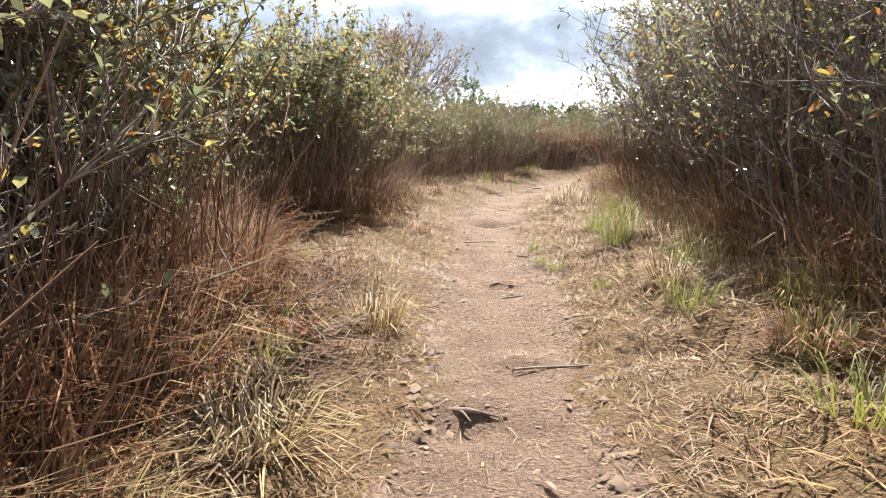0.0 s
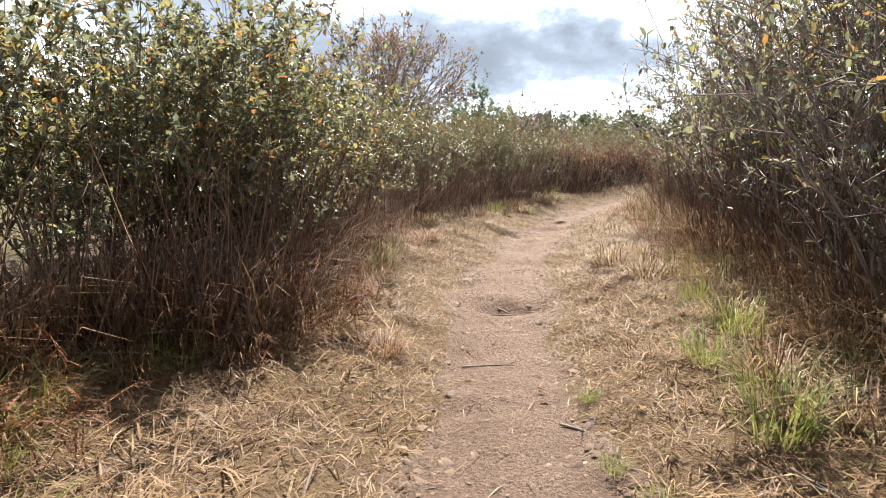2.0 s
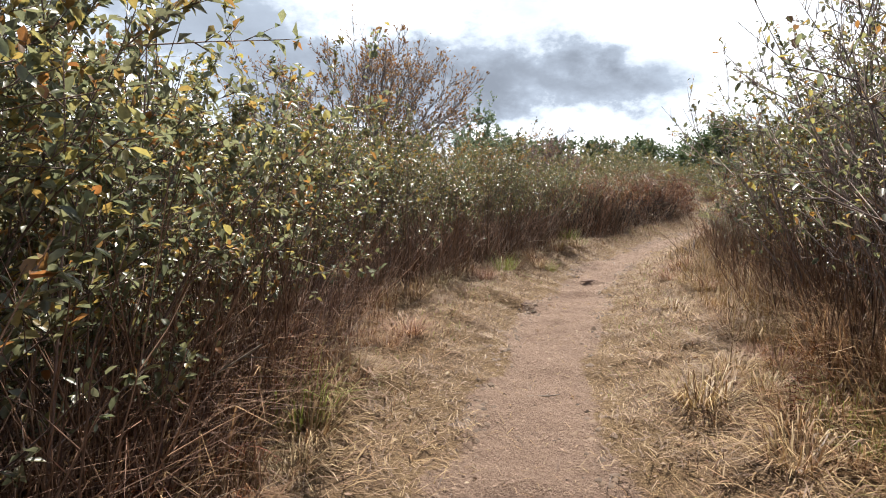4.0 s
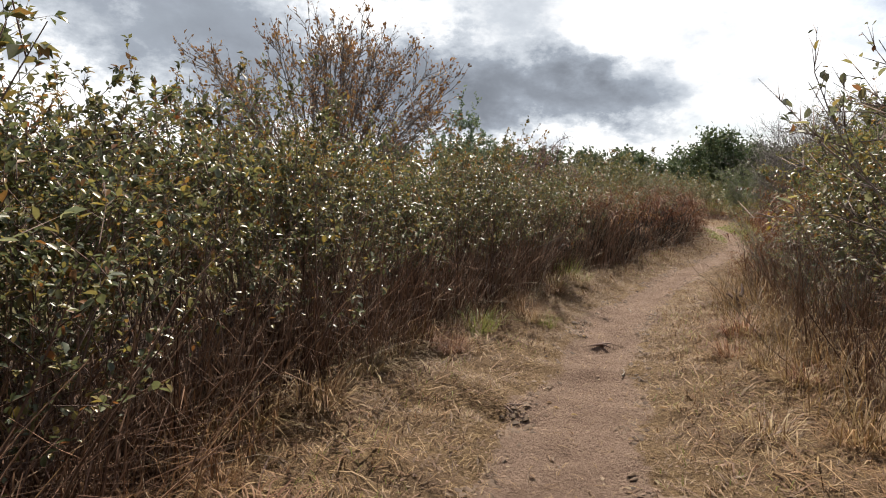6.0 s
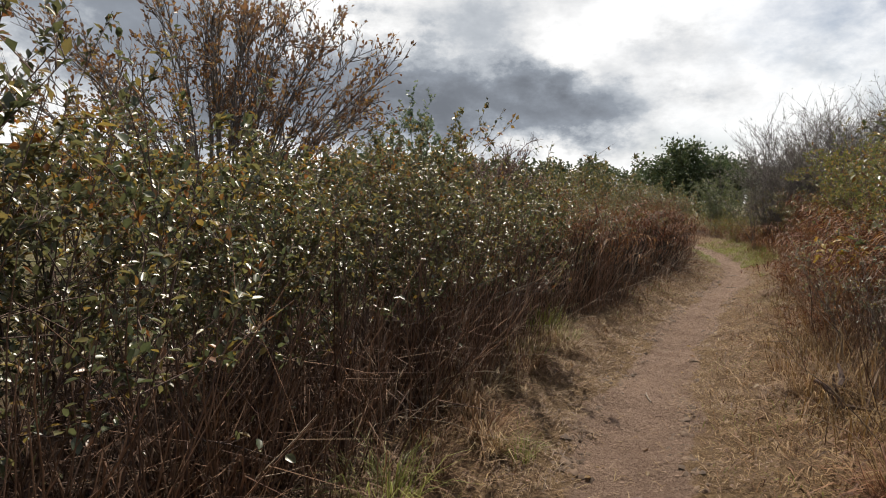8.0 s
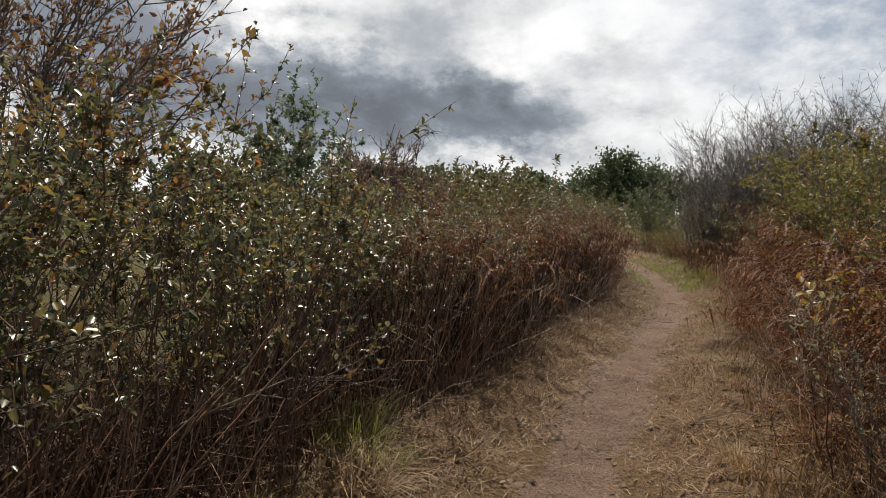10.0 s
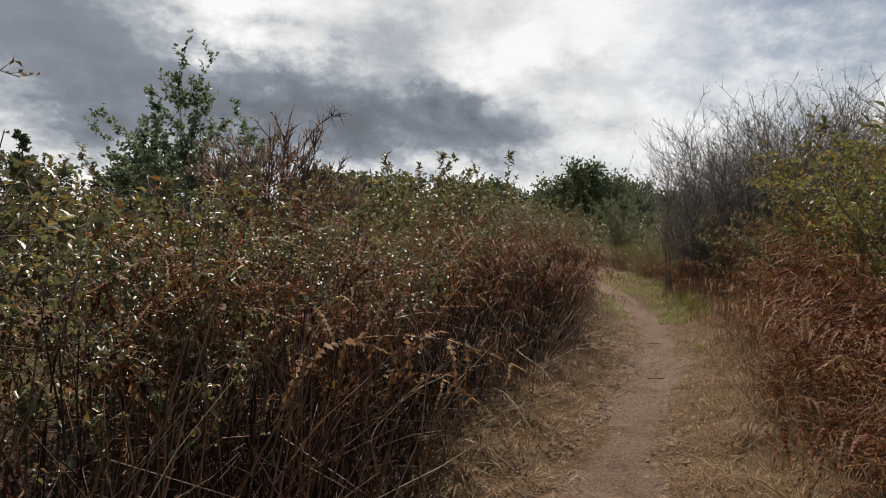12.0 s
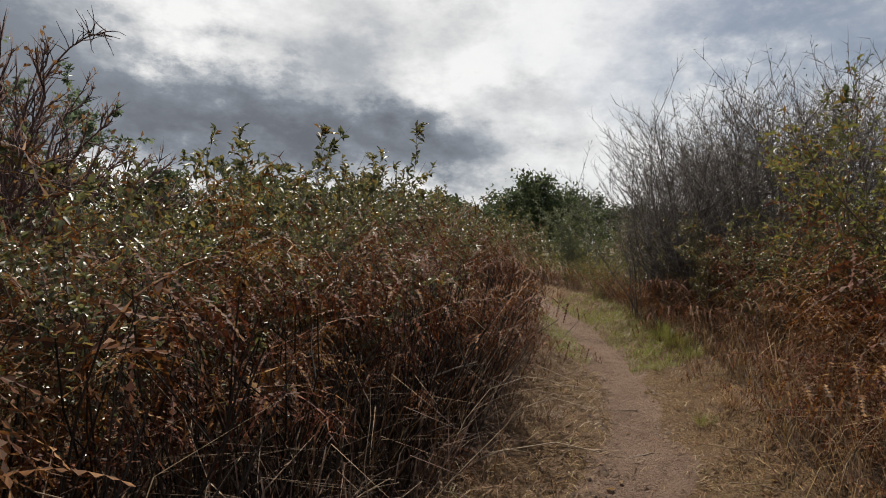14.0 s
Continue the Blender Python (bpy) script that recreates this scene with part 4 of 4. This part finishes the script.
# ---- far trees ----
def tree_meshes(seed, h, wide, leaf_mat, leaf_count, leaf_size, conifer=False):
    rng = np.random.default_rng(seed)
    tubes, pos, axis = Tubes(3), [], []
    trunk = bent((0, 0, -0.2), (0, 0, 1), h * 0.95, 9, 0.03 if conifer else 0.07, 0.1, rng)
    tubes.add(trunk, h * 0.022, 0.01)
    for i in range(44 if conifer else 30):
        u = rng.uniform(0.12, 0.98) if conifer else rng.uniform(0.25, 0.95)
        p, _ = at_line(trunk, u)
        ang = rng.uniform(0, 6.283)
        reach = wide * 0.5 * ((1.05 - u) if conifer else math.sqrt(max(0.1, 1 - ((u - 0.55) / 0.5) ** 2))) * rng.uniform(0.6, 1.15)
        br = bent(p, (math.cos(ang), math.sin(ang), -0.05 if conifer else 0.35), reach, 5, 0.12, 0.0 if conifer else 0.06, rng)
        tubes.add(br, h * 0.006, 0.004)
        for _ in range(leaf_count // (44 if conifer else 30)):
            q, dd = at_line(br, rng.uniform(0.2, 1.0) ** 0.7)
            pos.append(q + rng.normal(size=3) * wide * (0.02 if conifer else 0.05))
            axis.append(dd + rng.normal(size=3) * 0.8)
    return tubes.mesh("trunk", BARK_BROWN), leaves_mesh("crown", leaf_mat, np.array(pos), np.array(axis), leaf_size, rng, 0.6, 0.45)


def build_tree(name, meshes, label, m):
    root = new(name)
    tagged(root, label, "tree")
    part("trunk", meshes[0], root)
    part("crown", meshes[1], root)
    root.matrix_basis = m
    return root


oak = build_tree("oak_tree", tree_meshes(301, 7.8, 9.0, LEAF_OAK, 9000, 0.34), "dark green round-crowned tree beyond the bend", pose(30.5, 75, 0))
copy_thing(oak, pose(35.5, 77, 0, 0, 0, 130) @ Matrix.Diagonal((0.9, 0.9, 0.86, 1)))
FAR = [build_tree("far_tree", tree_meshes(310 + i, 7.0, 6.5, LEAF_OAK, 1500, 0.48), "dark green tree in the distant treeline", pose(-6 + 9 * i, 92 + 2 * i, 0)) for i in range(4)]
FAR += [build_tree("far_conifer", tree_meshes(320 + i, 8.2, 4.0, LEAF_OAK, 1500, 0.32, True), "dark pointed conifer in the distant treeline", pose(8 + 2.2 * i, 100 + i, 0)) for i in range(2)]
for ob in FAR:
    tagged(ob, group="distant treeline")
for i in range(72):
    src = FAR[int(RNG.integers(6))] if 8 < i < 46 else FAR[int(RNG.integers(4))]
    px = -75 + i * 2.7 + RNG.normal() * 1.2
    copy_thing(src, pose(px, 98 - abs(px - 10) * 0.12 + RNG.normal() * 5, 0, 0, 0, RNG.uniform(0, 360)) @ Matrix.Diagonal((*([RNG.uniform(0.8, 1.25)] * 2), RNG.uniform(0.75, 1.08), 1)))


# ---- small things on the path ----
def stick(x, y, length, turn, thick=0.008, lift=0.0):
    rng = np.random.default_rng(int(1000 + 100 * abs(x) + 10 * y))
    t = Tubes(5)
    line = bent((-length / 2, 0, 0), (1, 0, 0), length, 6, 0.08, 0.0, rng)
    line[:, 2] = 0
    t.add(line, thick, thick * 0.5)
    p, _ = at_line(line, 0.55)
    t.add(np.array([p, p + [length * 0.12, length * 0.10, 0.01], p + [length * 0.2, length * 0.2, 0.0]]), thick * 0.5, thick * 0.25)
    ob = new("fallen_stick", t.mesh("fallen_stick", STICK_MAT))
    tagged(ob, "weathered grey-brown stick lying on the path", "stick", "fallen sticks")
    ob.matrix_basis = pose(x, y, float(ground_height(x, y)) + thick * 0.6 + lift, 0, 0, turn)


for args in ((0.40, 6.5, 0.34, 12), (0.55, 7.75, 0.30, 3), (0.55, 4.3, 0.35, 35), (0.80, 5.6, 0.22, -35), (1.44, 4.68, 0.4, 100), (0.1, 4.9, 0.3, 110),
             (0.6, 3.0, 0.5, 20), (0.9, 9.6, 0.25, 10), (2.2, 13.4, 0.2, 60), (2.35, 14.3, 0.3, 15), (3.1, 16.2, 0.25, 80), (7.6, 22.98, 0.3, 5), (8.05, 23.7, 0.35, 12), (8.6, 24.8, 0.3, -8), (-0.4, 3.4, 0.45, 60), (1.6, 3.4, 0.5, 120), (6.4, 20.6, 0.25, 30)):
    stick(*args)


def root(x, y, length, turn, thick):
    """A knotted root that lies half sunk across the path."""
    rng = np.random.default_rng(int(2000 + 100 * abs(x) + 10 * y))
    t = Tubes(6)
    line = bent((-length / 2, 0, 0), (1, 0, 0), length, 7, 0.14, 0.0, rng)
    line[:, 2] = thick * 0.5 * np.sin(np.linspace(0, math.pi, 7)) - thick * 0.5
    t.add(line[3:], thick, 0.002)
    t.add(line[3::-1], thick, 0.002)
    p, _ = at_line(line, 0.4)
    t.add(np.array([p, p + [length * 0.1, -length * 0.09, 0], p + [length * 0.22, -length * 0.2, -thick]]), thick * 0.6, thick * 0.25)
    ob = new("tree_root", t.mesh("tree_root", BARK_BROWN))
    tagged(ob, "dark knotted root half sunk in the dirt path", "root", "roots across the path")
    ob.matrix_basis = pose(x, y, float(ground_height(x, y)) + thick * 0.15, 0, 0, turn)


for args in ((0.62, 8.12, 0.5, 4, 0.022), (0.45, 4.62, 0.26, 28, 0.011), (2.3, 14.48, 0.34, 12, 0.018), (1.05, 12.4, 0.36, -10, 0.018), (0.1, 2.47, 0.3, -15, 0.016)):
    root(*args)


def stump(x, y, height):
    """A dark broken stump with a jagged top and two stubs."""
    rng = np.random.default_rng(77)
    t = Tubes(8)
    t.add(bent((0, 0, -0.05), (0.1, 0, 1), height, 7, 0.22, 0.0, rng), 0.036, 0.014)
    t.add(bent((0.01, 0, height * 0.55), (0.4, 0.3, 1), height * 0.6, 4, 0.2, 0.1, rng), 0.024, 0.010)
    t.add(bent((-0.01, 0, height * 0.35), (-0.6, 0.1, 0.8), height * 0.5, 4, 0.2, 0.1, rng), 0.020, 0.006)
    t.add(bent((0.02, 0, 0.03), (1, -0.4, -0.1), 0.22, 4, 0.1, 0.0, rng), 0.022, 0.010)
    ob = new("tree_stump", t.mesh("tree_stump", BARK_BROWN))
    tagged(ob, "small dark broken stump beside the path", "stump")
    ob.matrix_basis = pose(x, y, float(ground_height(x, y)))


stump(4.15, 15.35, 0.32)


def dead_branch(start, way, length, thick, seed, label):
    """A long bare branch that leans out of the hedge from the ground."""
    rng = np.random.default_rng(seed)
    t = Tubes(5)
    line = bent(start, way, length, 8, 0.05, -0.01, rng)
    t.add(line, thick, thick * 0.35)
    for u in (0.45, 0.6, 0.75, 0.88):
        p, d = at_line(line, u)
        t.add(bent(p, unit(d + rng.normal(size=3) * 0.5), length * 0.16, 4, 0.1, 0.05, rng), thick * 0.35, 0.0015)
    tagged(new("dead_branch", t.mesh("dead_branch", STICK_MAT)), label, "branch", "bare dead branches")


for x, y, way, length, seed in ((0.9, 17.0, (0.85, -0.38, 0.42), 1.65, 1), (-1.5, 8.4, (0.9, -0.5, 0.5), 1.2, 2), (-1.7, 2.2, (0.8, 0.3, 0.5), 1.1, 3), (2.9, 4.6, (-0.8, 0.3, 0.7), 1.2, 4), (2.8, 6.9, (-0.6, -0.2, 0.9), 0.9, 5), (5.6, 23.6, (0.8, -0.4, 0.6), 1.1, 7), (9.9, 23.6, (-0.7, -0.5, 0.8), 1.3, 8), (3.4, 20.4, (0.7, -0.6, 0.8), 1.2, 9)):
    dead_branch((x, y, float(ground_height(x, y)) - 0.03), way, length, 0.011, seed, "pale bare dead branch leaning out of the hedge")



# ---- stems that stand in the hedges' feet ----
def hedge_stems(name, label, mat, foot, side, n, y0, y1, inner, outer, low, high, thick, lean=0.16, sag=0.0):
    """Slender bent stems, some with one fork, between two distances behind a hedge's foot."""
    rng = np.random.default_rng(int(n + 10 * y0))
    t = Tubes(3)
    for _ in range(n):
        y = rng.uniform(y0, y1)
        x = float(foot(y)) + side * rng.uniform(inner, outer)
        if rng.uniform() > 0.35 + 0.65 * float(patchy(x, y, 0.9)):
            continue
        way = (rng.normal() * lean - side * 0.06, rng.normal() * lean, 1.0)
        length = rng.uniform(low, high)
        r = thick * rng.uniform(0.55, 1.3)
        stem = bent((x, y, float(ground_height(x, y)) - 0.03), way, length, 6, 0.09 + sag, -sag, rng)
        t.add(stem, r, r * 0.35)
        if rng.uniform() < 0.6:
            p, d = at_line(stem, rng.uniform(0.35, 0.8))
            t.add(bent(p, d + rng.normal(size=3) * 0.45, length * rng.uniform(0.2, 0.4), 3, 0.15, -sag, rng), r * 0.6, r * 0.25)
    tagged(new(name, t.mesh(name, mat)), label, "stems", kind="stuff")


STEMS = "crowded thin brown stems under the hedge's leaves"
hedge_stems("hedge_stems", STEMS, BARK_STEM, left_foot, -1, 1500, 0.5, 9.5, 0.0, 0.7, 0.5, 1.5, 0.0055)
hedge_stems("hedge_stems", STEMS, BARK_STEM, left_foot, -1, 1700, 9.5, 20, 0.0, 0.75, 0.4, 1.4, 0.0055, 0.27)
# added dark screen of stems, the bracken hedge's inner shade put into their colour
hedge_stems("hedge_stems", STEMS, BARK_SHADE, left_foot, -1, 1700, 17.5, 30, 0.35, 0.95, 0.5, 1.2, 0.007, 0.26)
hedge_stems("hedge_stems", STEMS, BARK_STEM, right_foot, 1, 1300, 0.5, 10.5, 0.05, 0.8, 0.6, 1.7, 0.006)
hedge_stems("hedge_stems", STEMS, BARK_STEM, right_foot, 1, 700, 10.5, 17.5, 0.25, 0.9, 0.4, 1.1, 0.005)
PALE = "pale arching dead bramble stems at the hedge's foot"
hedge_stems("bramble_stems", PALE, BARK_PALE, left_foot, -1, 420, 1.0, 18, -0.05, 0.5, 0.4, 1.1, 0.004, 0.7, 0.14)
hedge_stems("bramble_stems", PALE, BARK_PALE, left_foot, -1, 260, 18, 27, 0.0, 0.6, 0.5, 1.4, 0.0045, 0.7, 0.14)
hedge_stems("bramble_stems", PALE, BARK_PALE, right_foot, 1, 420, 1.0, 27, 0.0, 0.6, 0.4, 1.2, 0.0045, 0.7, 0.14)


def slim_trunk(x, y, height, thick, seed):
    """A slender grey trunk that forks above head height."""
    rng = np.random.default_rng(seed)
    t = Tubes(8)
    line = bent((x, y, float(ground_height(x, y)) - 0.08), (rng.normal() * 0.02, rng.normal() * 0.02, 1), height, 9, 0.03, 0.03, rng)
    t.add(line, thick, thick * 0.4)
    for u in (0.42, 0.58, 0.7, 0.82, 0.9):
        p, d = at_line(line, u)
        t.add(bent(p, unit(d + rng.normal(size=3) * 0.55), height * 0.28, 5, 0.12, 0.08, rng), thick * 0.4, 0.003)
    tagged(new("slim_trunk", t.mesh("slim_trunk", BARK_TRUNK)), "slender pale grey trunk standing in the twiggy hedge", "tree", "slim trunks in the hedge")


for args in ((2.55, 3.9, 3.8, 0.03, 11), (2.6, 4.5, 3.4, 0.024, 12)):
    slim_trunk(*args)

# thin arching stems among the bracken
for foot, side, label in ((left_foot, -1, "pale arching dead stems among the bracken"), (right_foot, 1, "pale arching dead stems among the bracken")):
    x, y = scatter(1000 if side < 0 else 1500, 18, 33, lambda y: foot(y) - 0.1, lambda y: foot(y) + 0.1)
    x = x + side * RNG.uniform(0.35, 1.1, len(x))
    grass("arching_stems", "pale arching dead stems among the bracken", DEAD if side < 0 else RUSSET, x, y, 1.1, 0.007, 2.4, 1.2)

# the yellow sapling that leans over the verge
bright = build_shrub("yellow_sapling", shrub_meshes(95, 1.55, 0.9, 5, LEAF_BRIGHT, BARK_BROWN, 130, 0.10, 0.62, 3, 0.42, 0.04, 0.010, 5, flat=0.8, oval=True, split=True), "slender sapling with bright yellow leaves beside the path", "sapling")
bright.matrix_basis = pose(6.85, 18.4, 0.2)

for x, y, way, length, seed in ((4.35, 14.9, (-0.6, -0.5, 0.35), 0.7, 11), (4.7, 14.4, (-0.5, 0.6, 0.4), 0.6, 12), (4.2, 13.4, (-0.7, -0.1, 0.3), 0.6, 13), (-1.2, 3.6, (0.7, 0.6, 0.25), 0.8, 14), (-1.1, 2.8, (0.8, 0.2, 0.3), 0.7, 15), (2.3, 3.3, (-0.5, 0.4, 0.3), 0.6, 16)):
    dead_branch((x, y, float(ground_height(x, y)) - 0.03), way, length, 0.008, seed, "grey dead branch lying at the hedge's foot")

# fallen leaves, flat on the path and its verges
n = 420
x, y = scatter(n, 1, 33, lambda y: left_foot(y) + 0.1, lambda y: right_foot(y) - 0.1)
turn = RNG.uniform(0, 6.283, n)
pos = np.stack([x, y, ground_height(x, y) + 0.012], 1)
fallen = leaves_mesh("fallen_leaves", LEAF_RUST, pos, np.stack([np.cos(turn), np.sin(turn), RNG.normal(size=n) * 0.15], 1), 0.05, RNG, 0.55, 0.85, oval=True)
tagged(new("fallen_leaves", fallen), "scattered brown fallen leaves on the path", "leaves", kind="stuff")
